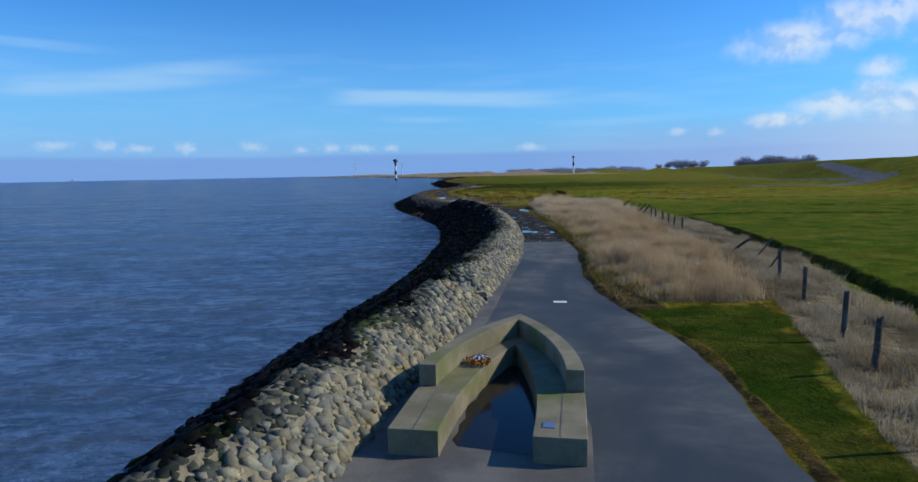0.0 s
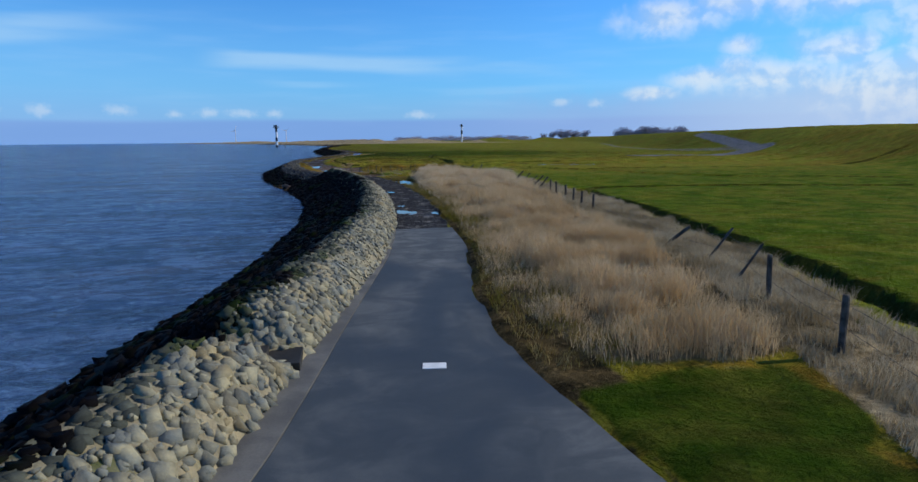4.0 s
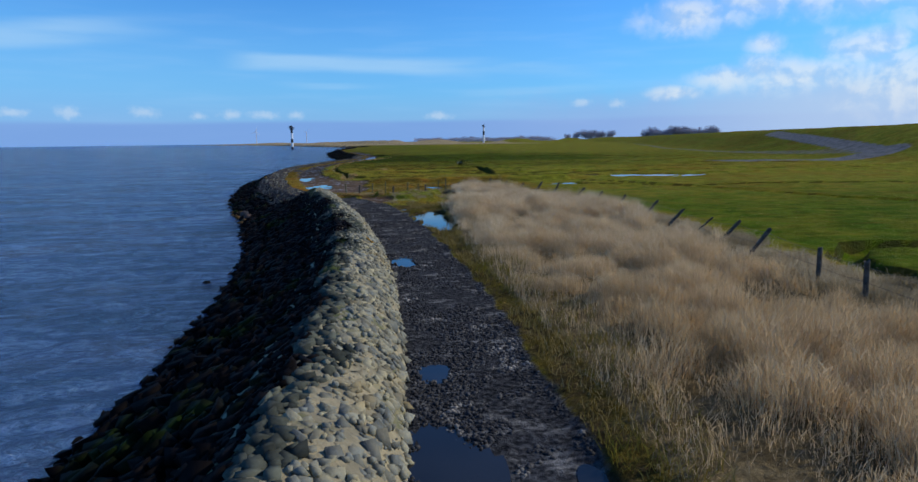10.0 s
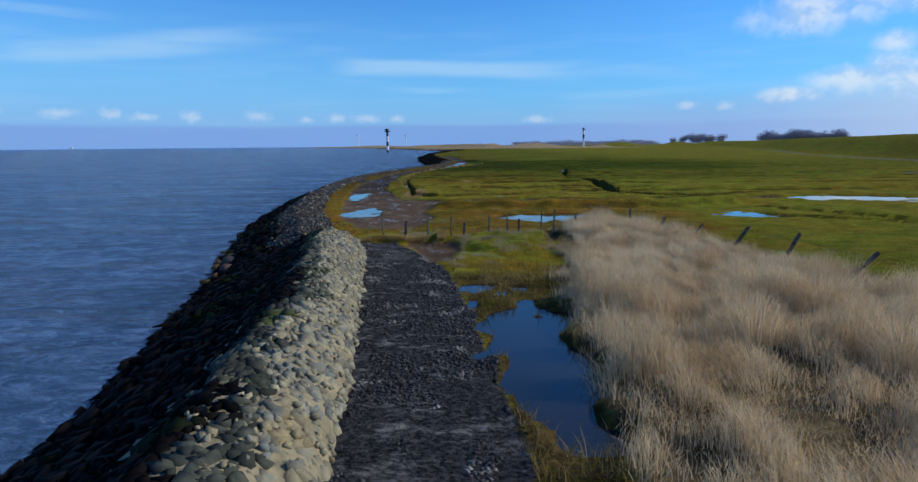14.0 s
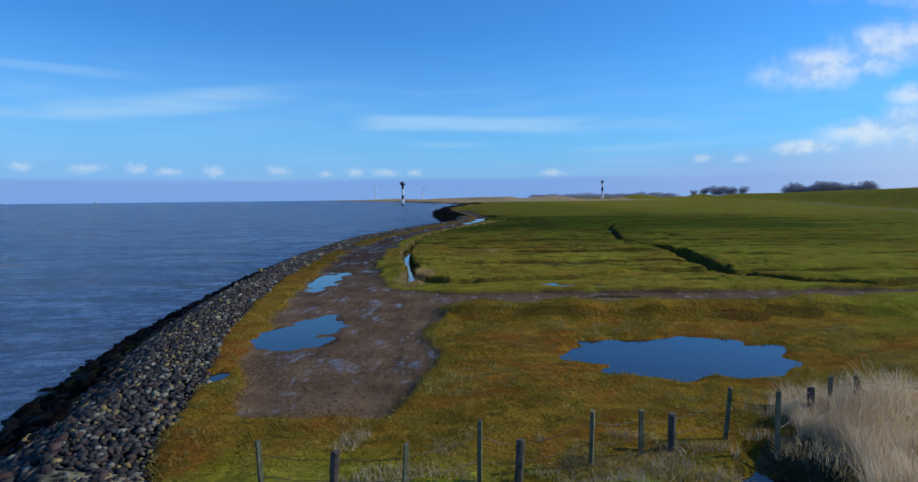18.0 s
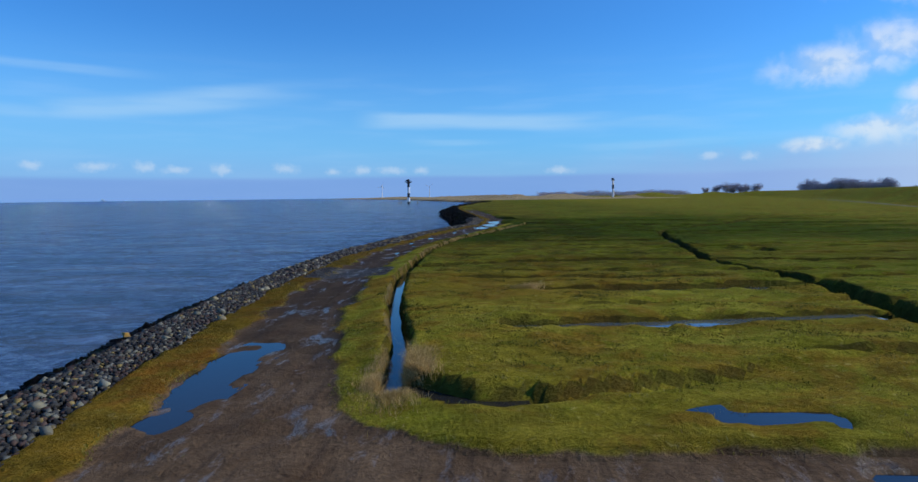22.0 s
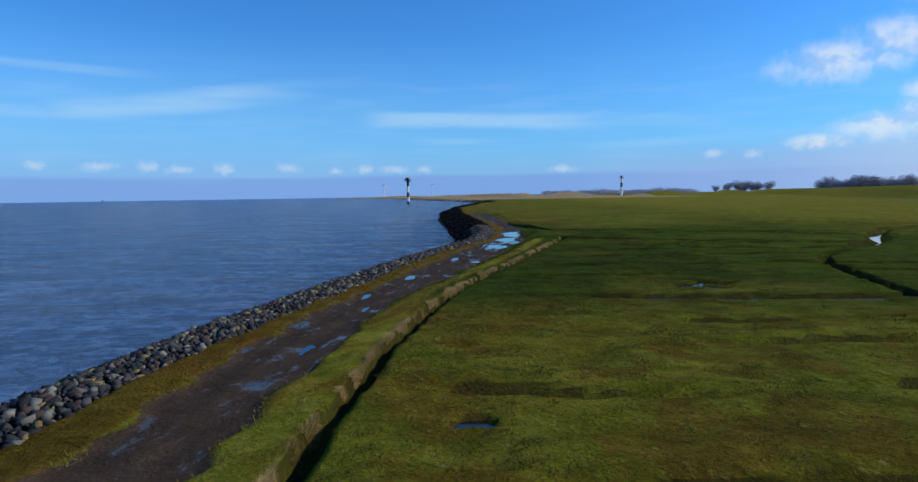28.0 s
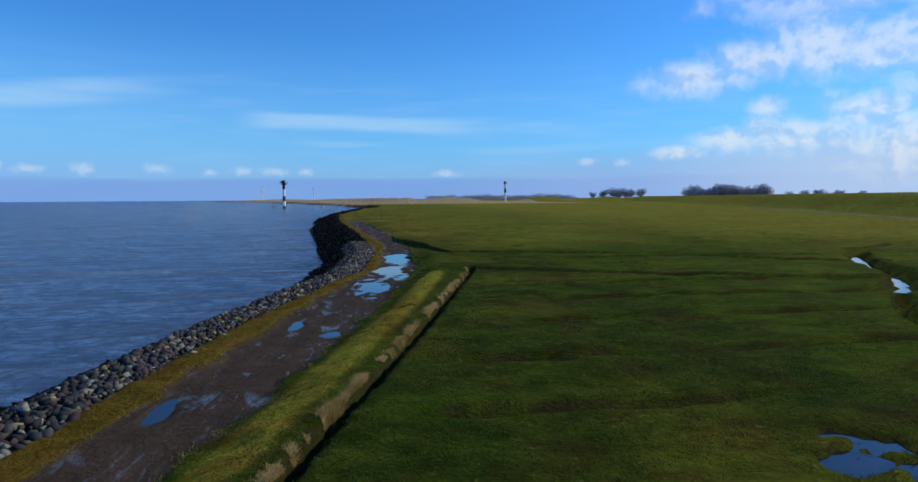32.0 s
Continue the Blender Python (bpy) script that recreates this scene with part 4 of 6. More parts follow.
def part(name, bm, mat, parent, label=""):
    """Links a bmesh, or a ready mesh, as one mesh object under a thing."""
    if isinstance(bm, bmesh.types.BMesh):
        me = bpy.data.meshes.new(name)
        bm.to_mesh(me)
        bm.free()
    else:
        me = bm
    if not me.materials:
        me.materials.append(mat)
    ob = new(name, me)
    ob.parent = parent
    return tagged(ob, label)


def thing(name, m, label, category, group="", kind=""):
    ob = new(name)
    ob.matrix_basis = m
    ob.empty_display_size = 0.2
    return tagged(ob, label, category, group, kind)


def box(bm, cx, cy, cz, sx, sy, sz, bevel=0.0, m=None):
    r = bmesh.ops.create_cube(bm, size=1.0)
    for v in r["verts"]:
        v.co = Vector((cx + v.co.x * sx, cy + v.co.y * sy, cz + v.co.z * sz))
        if m is not None:
            v.co = m @ v.co
    if bevel:
        edges = list({e for v in r["verts"] for e in v.link_edges})
        bmesh.ops.bevel(bm, geom=edges, offset=bevel, segments=2, affect="EDGES", profile=0.5)
    return bm


def tube(bm, a, b, r0, r1, seg=10):
    a, b = Vector(a), Vector(b)
    d = b - a
    m = Matrix.Translation((a + b) / 2) @ d.to_track_quat("Z", "Y").to_matrix().to_4x4()
    bmesh.ops.create_cone(bm, cap_ends=True, segments=seg, radius1=r0, radius2=r1, depth=d.length, matrix=m)
    return bm


def prism(bm, outline, z0, z1):
    """A closed outline (x, y) raised from z0 to z1."""
    low = [bm.verts.new((x, y, z0)) for x, y in outline]
    high = [bm.verts.new((x, y, z1)) for x, y in outline]
    n = len(outline)
    for i in range(n):
        j = (i + 1) % n
        bm.faces.new((low[i], low[j], high[j], high[i]))
    bm.faces.new(high)
    bm.faces.new(list(reversed(low)))
    bmesh.ops.recalc_face_normals(bm, faces=bm.faces)
    return bm


# ---- the ground sheet ----
def steps(*pieces):
    out = []
    for a, b, d in pieces:
        out.append(np.arange(a, b, d))
    return np.unique(np.concatenate(out).round(4))


def growing(a, b, d, k):
    out, v = [], a
    while abs(v) < abs(b):
        out.append(v)
        v += d
        d *= k
    return np.array(out + [b])


def build_ground():
    xs = np.unique(np.concatenate([growing(-14, -3500, -1.0, 1.3), np.arange(-14, -9, 0.3), np.arange(-9, 12, 0.17), np.arange(12, 26, 0.3), np.arange(26, 48, 0.7), np.arange(48, 150, 1.3), growing(150, 330, 2.0, 1.05), growing(335, 4000, 8.0, 1.3)]))
    ys = np.unique(np.concatenate([growing(-2, -600, -1.0, 1.25), np.arange(-2, 108, 0.33), np.arange(108, 200, 0.26), np.arange(200, 212, 0.33), growing(212, 300, 0.5, 1.05), growing(305, 4200, 4.0, 1.1)]))
    gx, gy = np.meshgrid(xs, ys)
    z, masks = ground(gx, gy)
    ny, nx = gx.shape
    verts = np.stack([gx.ravel(), gy.ravel(), z.ravel()], 1)
    idx = np.arange(nx * ny).reshape(ny, nx)
    quads = np.stack([idx[:-1, :-1].ravel(), idx[:-1, 1:].ravel(), idx[1:, 1:].ravel(), idx[1:, :-1].ravel()], 1)
    me = tri_mesh("ground", verts, quads, True)
    for name, values in masks.items():
        a = me.attributes.new(name, "FLOAT", "POINT")
        a.data.foreach_set("value", np.ascontiguousarray(values.ravel(), np.float32))
    return with_material(new("ground", me), GROUND)


tagged(build_ground(), "green and brown salt marsh ground with creeks and a grass dike", "ground", kind="structure")

sea_me = mesh_from("sea", [(-4500, -700, WATER_Z), (150, -700, WATER_Z), (150, 4500, WATER_Z), (-4500, 4500, WATER_Z)], [(0, 1, 2, 3)])
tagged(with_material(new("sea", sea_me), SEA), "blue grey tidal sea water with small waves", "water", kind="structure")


# ---- asphalt road, kerb strip and slab ----
def strip_mesh(name, left, right, ys, z_top, z_low):
    bm = bmesh.new()
    rows = []
    for y in ys:
        l, r = float(left(y)), float(right(y))
        rows.append([bm.verts.new((l, y, z_low)), bm.verts.new((l, y, z_top)), bm.verts.new((r, y, z_top)), bm.verts.new((r, y, z_low))])
    for a, b in zip(rows[:-1], rows[1:]):
        for i in range(3):
            bm.faces.new((a[i], a[i + 1], b[i + 1], b[i]))
    bm.faces.new(rows[0])
    bm.faces.new(list(reversed(rows[-1])))
    bmesh.ops.recalc_face_normals(bm, faces=bm.faces)
    me = bpy.data.meshes.new(name)
    bm.to_mesh(me)
    bm.free()
    return me


def kerb_right(y):
    return foot_x(y) + np.interp(y, [-60, 18, 23, 30, 39], [0.5, 0.55, 0.36, 0.2, 0.1])


road_ys = np.arange(-40, 39.21, 0.4)
wavy = lambda y: road_r(y) + 0.10 * (field(y, y * 0 + 3, 0.9, 5) - 0.5) + 0.12 * (field(y, y * 0 + 9, 2.7, 6) - 0.5)
tagged(with_material(new("road", strip_mesh("road", lambda y: kerb_right(y) + 0.012, wavy, road_ys, 0.012, -0.25)), ASPHALT),
       "grey worn asphalt dike path with damp patches", "road", kind="structure")
tagged(with_material(new("kerb", strip_mesh("kerb", lambda y: foot_x(y) - 0.25, kerb_right, road_ys, 0.035, -0.25)), SLAB),
       "pale concrete edging strip along the stone bank", "kerb", kind="structure")


# ---- the concrete seat shaped like a bow ----
def arch(w, v0, va, n=14, v_start=0.0):
    """Half outline from the front to the point: (half width, v)."""
    out = [(w, v_start)]
    for i in range(n + 1):
        v = v0 + (va - v0) * i / n
        if v > v_start + 0.01:
            out.append((w * (1 - ((v - v0) / (va - v0)) ** 2.15), v))
    return out


BENCH = Matrix.Translation((0.31, 9.2, 0.0)) @ Matrix.Rotation(radians(-10.4), 4, "Z")
bench = thing("concrete_bench", BENCH, "boat-shaped raw concrete bench with algae stains beside the path", "bench")


def bevelled(bm, w=0.012):
    edges = [e for e in bm.edges if len(e.link_faces) == 2 and e.calc_face_angle(0) > 0.6]
    bmesh.ops.bevel(bm, geom=edges, offset=w, segments=2, affect="EDGES", profile=0.5)
    return bm


for side in (-1, 1):
    outer, inner, wall = arch(1.53, 1.3, 6.4), arch(0.72, 0.5, 5.05), arch(1.21, 1.3, 5.8)
    ring = [(side * x, v) for x, v in outer] + [(side * x, v) for x, v in reversed(inner)]
    seat = part("seat", bevelled(prism(bmesh.new(), ring, -0.1, 0.45)), CONCRETE, bench)
    outer_b, wall_b = arch(1.53, 1.3, 6.4, v_start=2.0), arch(1.21, 1.3, 5.8, v_start=2.0)
    k = lambda v, w, va: w * (1 - ((v - 1.3) / (va - 1.3)) ** 2.15)
    outer_b[0], wall_b[0] = (k(2.0, 1.53, 6.4), 2.0), (k(2.0, 1.21, 5.8), 2.0)
    ring = [(side * x, v) for x, v in outer_b] + [(side * x, v) for x, v in reversed(wall_b)]
    part("backrest", bevelled(prism(bmesh.new(), ring, 0.45, 0.86)), CONCRETE, bench)
    bm = box(bmesh.new(), side * 1.13, 1.0, 0.452, 0.02, 1.96, 0.006)
    part("joint_strip", bm, SLAB, seat, "pale joint line in the seat")
part("plaque", box(bmesh.new(), 0.95, 0.43, 0.458, 0.2, 0.2, 0.016, 0.004), STEEL, seat, "small square steel plaque")
bm = prism(bmesh.new(), [(-1.62, -1.6), (1.62, -1.6), (1.62, 1.5), (1.2, 4.2), (0.0, 6.6), (-1.2, 4.2), (-1.62, 1.5)], -0.2, 0.028)
bm.transform(BENCH)
me = bpy.data.meshes.new("bench_slab")
bm.to_mesh(me)
bm.free()
tagged(with_material(new("bench_slab", me), SLAB), "pale concrete slab under the bench", "slab", kind="structure")


def puddle(name, outline, z, label, mat=None):
    me = mesh_from(name, [(x, y, z) for x, y in outline], [tuple(range(len(outline)))])
    ob = with_material(new(name, me), mat or POOL)
    return tagged(ob, label, "puddle", kind="structure")


wet = []
for side in (1, -1):
    row = []
    for i in range(15):
        v = 0.35 + 4.4 * i / 14
        w = 0.70 * (1 - max(0.0, (v - 0.5) / 4.55) ** 2.15) * (1.0 if side > 0 else 0.75 + 0.25 * min(1.0, v / 2))
        p = BENCH @ Vector((side * max(w - 0.01, 0.005) + (0.12 * noise.noise((v * 2.1, 0, 0)) if side < 0 else 0), v + (0.3 * noise.noise((side, v, 0)) if i == 0 else 0), 0))
        row.append((p.x, p.y))
    wet += row if side > 0 else row[::-1]
puddle("puddle", wet, 0.0325, "shallow rain puddle on the slab inside the bench", DARKPOOL)

wreath = thing("wreath", BENCH @ pose(-0.62, 3.45, 0.45, 0, 0, 20), "dried brown wreath with a pale blue ribbon on the bench", "wreath")
bm = bmesh.new()
wr = random.Random(4)
for i in range(240):
    a, r, h = wr.uniform(0, math.tau), 0.19 + wr.gauss(0, 0.05), wr.uniform(0.02, 0.13)
    m = pose(r * math.cos(a), r * math.sin(a), h, wr.uniform(0, 360), wr.uniform(0, 360), wr.uniform(0, 360))
    q = [m @ Vector(c) for c in ((-0.045, 0, 0), (0, 0.022, 0.006), (0.05, 0, 0), (0, -0.022, 0.006))]
    bm.faces.new([bm.verts.new(c) for c in q])
part("dry_leaves", bm, DRYLEAF, wreath, "curled brown dry leaves")
bm = bmesh.new()
for i in range(7):
    a = i / 7 * math.tau
    m = pose(0.05 * math.cos(a) + 0.03, 0.05 * math.sin(a) + 0.05, 0.16, 25 * math.sin(i), 20, math.degrees(a))
    box(bm, 0.07, 0, 0.01, 0.13, 0.04, 0.006, 0, m)
part("ribbon", bm, RIBBON, wreath, "pale blue and white ribbon")

sheet = bmesh.new()
box(sheet, 0, 0, 0.006, 0.44, 0.30, 0.012, 0.003)
me = bpy.data.meshes.new("manhole_plate")
sheet.to_mesh(me)
sheet.free()
plate = with_material(new("plate", me), PAPER)
plate.matrix_basis = pose(3.3, 20.85, 0.012, 0, 0, -8)
tagged(plate, "flat white rectangular plate lying on the asphalt path", "plate")


# ---- the stone bank ----
def stone_shapes(n, seed, flat=0.62, pts=16):
    r = random.Random(seed)
    out = []
    for _ in range(n):
        bm = bmesh.new()
        for k in range(pts):
            if k < 8:
                v = Vector(((1 if k & 1 else -1) * r.uniform(0.3, 1.05), (1 if k & 2 else -1) * r.uniform(0.25, 0.9), (1 if k & 4 else -1) * r.uniform(0.4, 1.05) * flat))
            else:
                v = Vector((r.uniform(-1.1, 1.1), r.uniform(-0.95, 0.95), r.choice((-1, 1)) * r.uniform(0.6, 1.15) * flat))
            bm.verts.new(v * 0.46)
        hull = bmesh.ops.convex_hull(bm, input=bm.verts)
        bmesh.ops.delete(bm, geom=[g for g in hull["geom_interior"] if isinstance(g, bmesh.types.BMVert)], context="VERTS")
        bmesh.ops.triangulate(bm, faces=bm.faces)
        bm.verts.index_update()
        out.append((np.array([v.co[:] for v in bm.verts]), np.array([[v.index for v in f.verts] for f in bm.faces])))
        bm.free()
    return out


SHAPES = stone_shapes(40, 11, 0.62, 8)
srng = np.random.default_rng(5)


def turns(n, nx, ny, tilt):
    """Rotation matrices: a random turn about z, then leaned with the slope and by chance."""
    a = srng.uniform(0, math.tau, n)
    ax, ay = nx + srng.normal(0, tilt, n), ny + srng.normal(0, tilt, n)
    z = np.stack([ax, ay, np.ones(n)], 1)
    z /= np.linalg.norm(z, axis=1)[:, None]
    x = np.stack([np.cos(a), np.sin(a), np.zeros(n)], 1)
    x -= z * (x * z).sum(1)[:, None]
    x /= np.linalg.norm(x, axis=1)[:, None]
    return np.stack([x, np.cross(z, x), z], 2)


def bank_spots(y0, y1, u0, u1, gap):
    ys, us = np.meshgrid(np.arange(y0, y1, gap), np.arange(u0, u1, gap))
    ys, us = ys.ravel() + srng.uniform(-0.4, 0.4, ys.size) * gap, us.ravel() + srng.uniform(-0.4, 0.4, us.size) * gap
    xs = foot_x(ys) - us
    z = bank_profile(xs, ys)[1]
    e = 0.08
    nx = -(bank_profile(xs + e, ys)[1] - bank_profile(xs - e, ys)[1]) / (2 * e)
    ny = -(bank_profile(xs, ys + e)[1] - bank_profile(xs, ys - e)[1]) / (2 * e)
    return xs, ys, z, np.clip(nx, -2, 2), np.clip(ny, -2, 2), us


def pile(name, spots, size, mat, parent, label, sink=0.25, tilt=0.25, vary=0.35):
    xs, ys, zs, nx, ny = spots[:5]
    n = len(xs)
    rot = turns(n, nx, ny, tilt)
    sc = size * srng.uniform(1 - vary, 1 + vary, n)
    kind = srng.integers(0, len(SHAPES), n)
    V, F, base = [], [], 0
    for i in range(n):
        v, f = SHAPES[kind[i]]
        c = np.array((xs[i], ys[i], zs[i])) - rot[i][:, 2] * sc[i] * 0.3 * sink
        V.append(v * sc[i] @ rot[i].T + c)
        F.append(f + base)
        base += len(v)
    me = tri_mesh(name, np.concatenate(V), np.concatenate(F))
    me.materials.append(mat)
    ob = new(name, me)
    ob.parent = parent
    return tagged(ob, label, kind="stuff")


def choose(spots, keep):
    return tuple(a[keep] for a in spots)


bank = thing("stone_bank", pose(0, 0, 0), "long shore bank of pale grouted rubble and dark algae-covered stones", "stone bank", kind="structure")
# grout bed under the pale stones
ys = np.concatenate([np.arange(-3, 90, 0.4)])
us = np.array([-0.06, 0.05, 0.22, 0.45, 0.7, 0.95, 1.25, 1.6, 2.1, 2.6, 3.1])
gy, gu = np.meshgrid(ys, us, indexing="ij")
gx = foot_x(gy) - gu
gz = bank_profile(gx, gy)[1] + 0.004 + 0.07 * (field(gx, gy, 0.3, 2) - 0.5)
gz[:, 0] = -0.1
gz[:, -1] -= 0.2
idx = np.arange(gy.size).reshape(gy.shape)
quads = np.stack([idx[:-1, :-1].ravel(), idx[1:, :-1].ravel(), idx[1:, 1:].ravel(), idx[:-1, 1:].ravel()], 1)
part("grout_bed", tri_mesh("grout_bed", np.stack([gx.ravel(), gy.ravel(), gz.ravel()], 1), quads, True), GROUT, bank, "sandy coloured grout between the stones")

pale = bank_spots(26, 88.4, 0.02, 2.4, 0.17)
ends = [bank_spots(a, b, 0.1, 2.4, 0.13) for a, b in ((20.55, 21.0), (22.0, 22.45), (87.6, 89.2))]
pale = tuple(np.concatenate([p] + [e[i] for e in ends]) for i, p in enumerate(pale))
edge = np.interp(pale[1], [26, 40, 50, 80, 86], [1.55, 1.35, 1.15, 1.2, 1.9]) + 1.1 * (field(pale[0], pale[1], 2.2, 8) - 0.5) + 0.5 * (field(pale[0], pale[1], 0.6, 9) - 0.5)
ok = ~((np.abs(pale[1] - 21.5) < 0.35) & (pale[2] < 0.4))
is_pale = (pale[5] < edge - 0.15) & ok
near = is_pale & (pale[1] > 27.0) & (pale[1] < 33.0)
big = bank_spots(-3, 26, 0.05, 2.5, 0.158)
big = choose(big, ~((np.abs(big[1] - 21.5) < 0.35) & (big[2] < 0.4)))
light = big[5] < 0.98 + 0.8 * np.exp(-((big[1] - 19.4) / 1.6) ** 2) + 1.0 * (field(big[0], big[1], 1.5, 8) - 0.5)
pile("large_pale_stones", choose(big, light), 0.285, STONE, bank, "large pale broken rubble stones", sink=0.3, tilt=0.6, vary=0.6)
grey = ~light & (big[5] < 1.45 + 0.9 * (field(big[0], big[1], 1.1, 7) - 0.5))
pile("large_grey_stones", choose(big, grey), 0.3, GREYSTONE, bank, "large grey rubble stones with algae", sink=0.5, tilt=0.25, vary=0.4)
pile("large_dark_stones", choose(big, ~light & ~grey), 0.3, DARKSTONE, bank, "large rubble stones with algae, shade put into their dark colour", sink=0.4, tilt=0.25, vary=0.4)
nth = np.cumsum(near)
near &= nth <= 300
pile("pale_stones", choose(pale, is_pale & ~near), 0.26, STONE, bank, "pale grey and cream rubble stones", sink=0.55, tilt=0.45, vary=0.6)
chips = bank_spots(-3, 88.6, 0.03, 2.0, 0.13)
chips = choose(chips, (srng.random(len(chips[0])) < 0.35) & ~((np.abs(chips[1] - 21.5) < 0.5)) & (chips[5] < 1.3 + 0.9 * (field(chips[0], chips[1], 1.5, 8) - 0.5)))
pile("stone_chips", chips, 0.125, STONE, bank, "small broken stones in the grout", sink=-0.5, tilt=0.7, vary=0.6)
grey = ~is_pale & ok & (pale[5] < edge + 0.5 + 0.8 * (field(pale[0], pale[1], 0.9, 6) - 0.5))
pile("weathered_stones", choose(pale, grey), 0.28, GREYSTONE, bank, "grey rubble stones with green algae")
pile("blackened_stones", choose(pale, ~is_pale & ok & ~grey), 0.28, DARKSTONE, bank, "rubble stones with green algae, shade put into their black colour")
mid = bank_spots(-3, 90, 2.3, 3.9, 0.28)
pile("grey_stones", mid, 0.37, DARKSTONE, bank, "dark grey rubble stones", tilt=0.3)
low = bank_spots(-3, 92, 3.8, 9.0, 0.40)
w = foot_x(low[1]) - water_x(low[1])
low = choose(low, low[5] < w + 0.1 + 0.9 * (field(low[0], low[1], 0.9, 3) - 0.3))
pile("algae_stones", low, 0.5, DARKSTONE, bank, "black wet stones with green algae, shade put into their colour", tilt=0.25, vary=0.4)

# lower bank of loose rubble further on
top = bank_spots(88.5, 135, -0.1, 1.9, 0.135)
pile("small_rubble", top, 0.165, RUBBLE, bank, "dark grey gravelly rubble with a few light stones", sink=0.3, tilt=0.35, vary=0.5)
top = bank_spots(88.5, 135, 1.8, 3.4, 0.2)
pile("broken_rubble", top, 0.27, RUBBLE, bank, "dark grey broken rubble", sink=0.3, tilt=0.35, vary=0.5)
rust = bank_spots(87, 97, 4.6, 7.6, 0.42)
w = foot_x(rust[1]) - water_x(rust[1])
rust = choose(rust, (np.abs(rust[5] - w) < 0.55) & (srng.random(len(w)) < 0.28))
pile("rust_stones", rust, 0.45, RUSTSTONE, bank, "rust brown stones at the waterline", sink=-0.4, tilt=0.3, vary=0.45)
top = bank_spots(135, 232, -0.1, 3.3, 0.215)
pile("loose_rubble", top, 0.26, RUBBLE, bank, "dark grey loose rubble with a few light stones", sink=0.2, tilt=0.45, vary=0.6)
low = bank_spots(90, 232, 3.1, 9.0, 0.52)
w = foot_x(low[1]) - water_x(low[1])
low = choose(low, low[5] < w + 0.1 + 0.9 * (field(low[0], low[1], 0.9, 3) - 0.3))
pile("shore_rubble", low, 0.56, DARKSTONE, bank, "black wet shore stones, shade put into their colour", tilt=0.4, vary=0.45)
near_cape = bank_spots(232, 340, 0.0, 6.0, 0.7)
pile("cape_rubble", near_cape, 0.62, DARKSTONE, bank, "dark rubble of the next cape", tilt=0.25)
far = bank_spots(340, 620, 0.0, 7.0, 1.5)
pile("far_rubble", far, 1.4, DARKSTONE, bank, "dark far shore stones", tilt=0.3)

lit = bank_spots(93, 225, -0.05, 2.3, 0.95)
lit = choose(lit, srng.random(len(lit[0])) < np.interp(lit[1], [93, 104, 112, 135, 145], [0.12, 0.2, 0.45, 0.4, 0.2]))
pile("light_stones", lit, 0.27, STONE, bank, "scattered light stones on the dark rubble", sink=-0.3, tilt=0.5, vary=0.5)
steps_thing = thing("access_steps", pose(0, 0, 0), "dark concrete steps leading through the stone bank to the water", "steps")
for i in range(7):
    u = 0.35 + i * 0.62
    sx = float(foot_x(21.5)) - u
    sz = float(bank_profile(np.array(sx), np.array(21.5))[1])
    part("step", box(bmesh.new(), sx, 21.5, sz - 0.1, 0.66, 0.95, 0.34, 0.015), DARKSLAB, steps_thing)

def round_shape(seed):
    r = random.Random(seed)
    bm = bmesh.new()
    bmesh.ops.create_icosphere(bm, subdivisions=2, radius=0.5)
    for v in bm.verts:
        k = 1 + 0.16 * noise.noise(v.co * 2.2 + Vector((seed, 0, 0)))
        v.co = Vector((v.co.x * 1.05, v.co.y * 0.9, v.co.z * 0.82)) * k
    bm.verts.index_update()
    out = np.array([v.co[:] for v in bm.verts]), np.array([[v.index for v in f.verts] for f in bm.faces])
    bm.free()
    return out


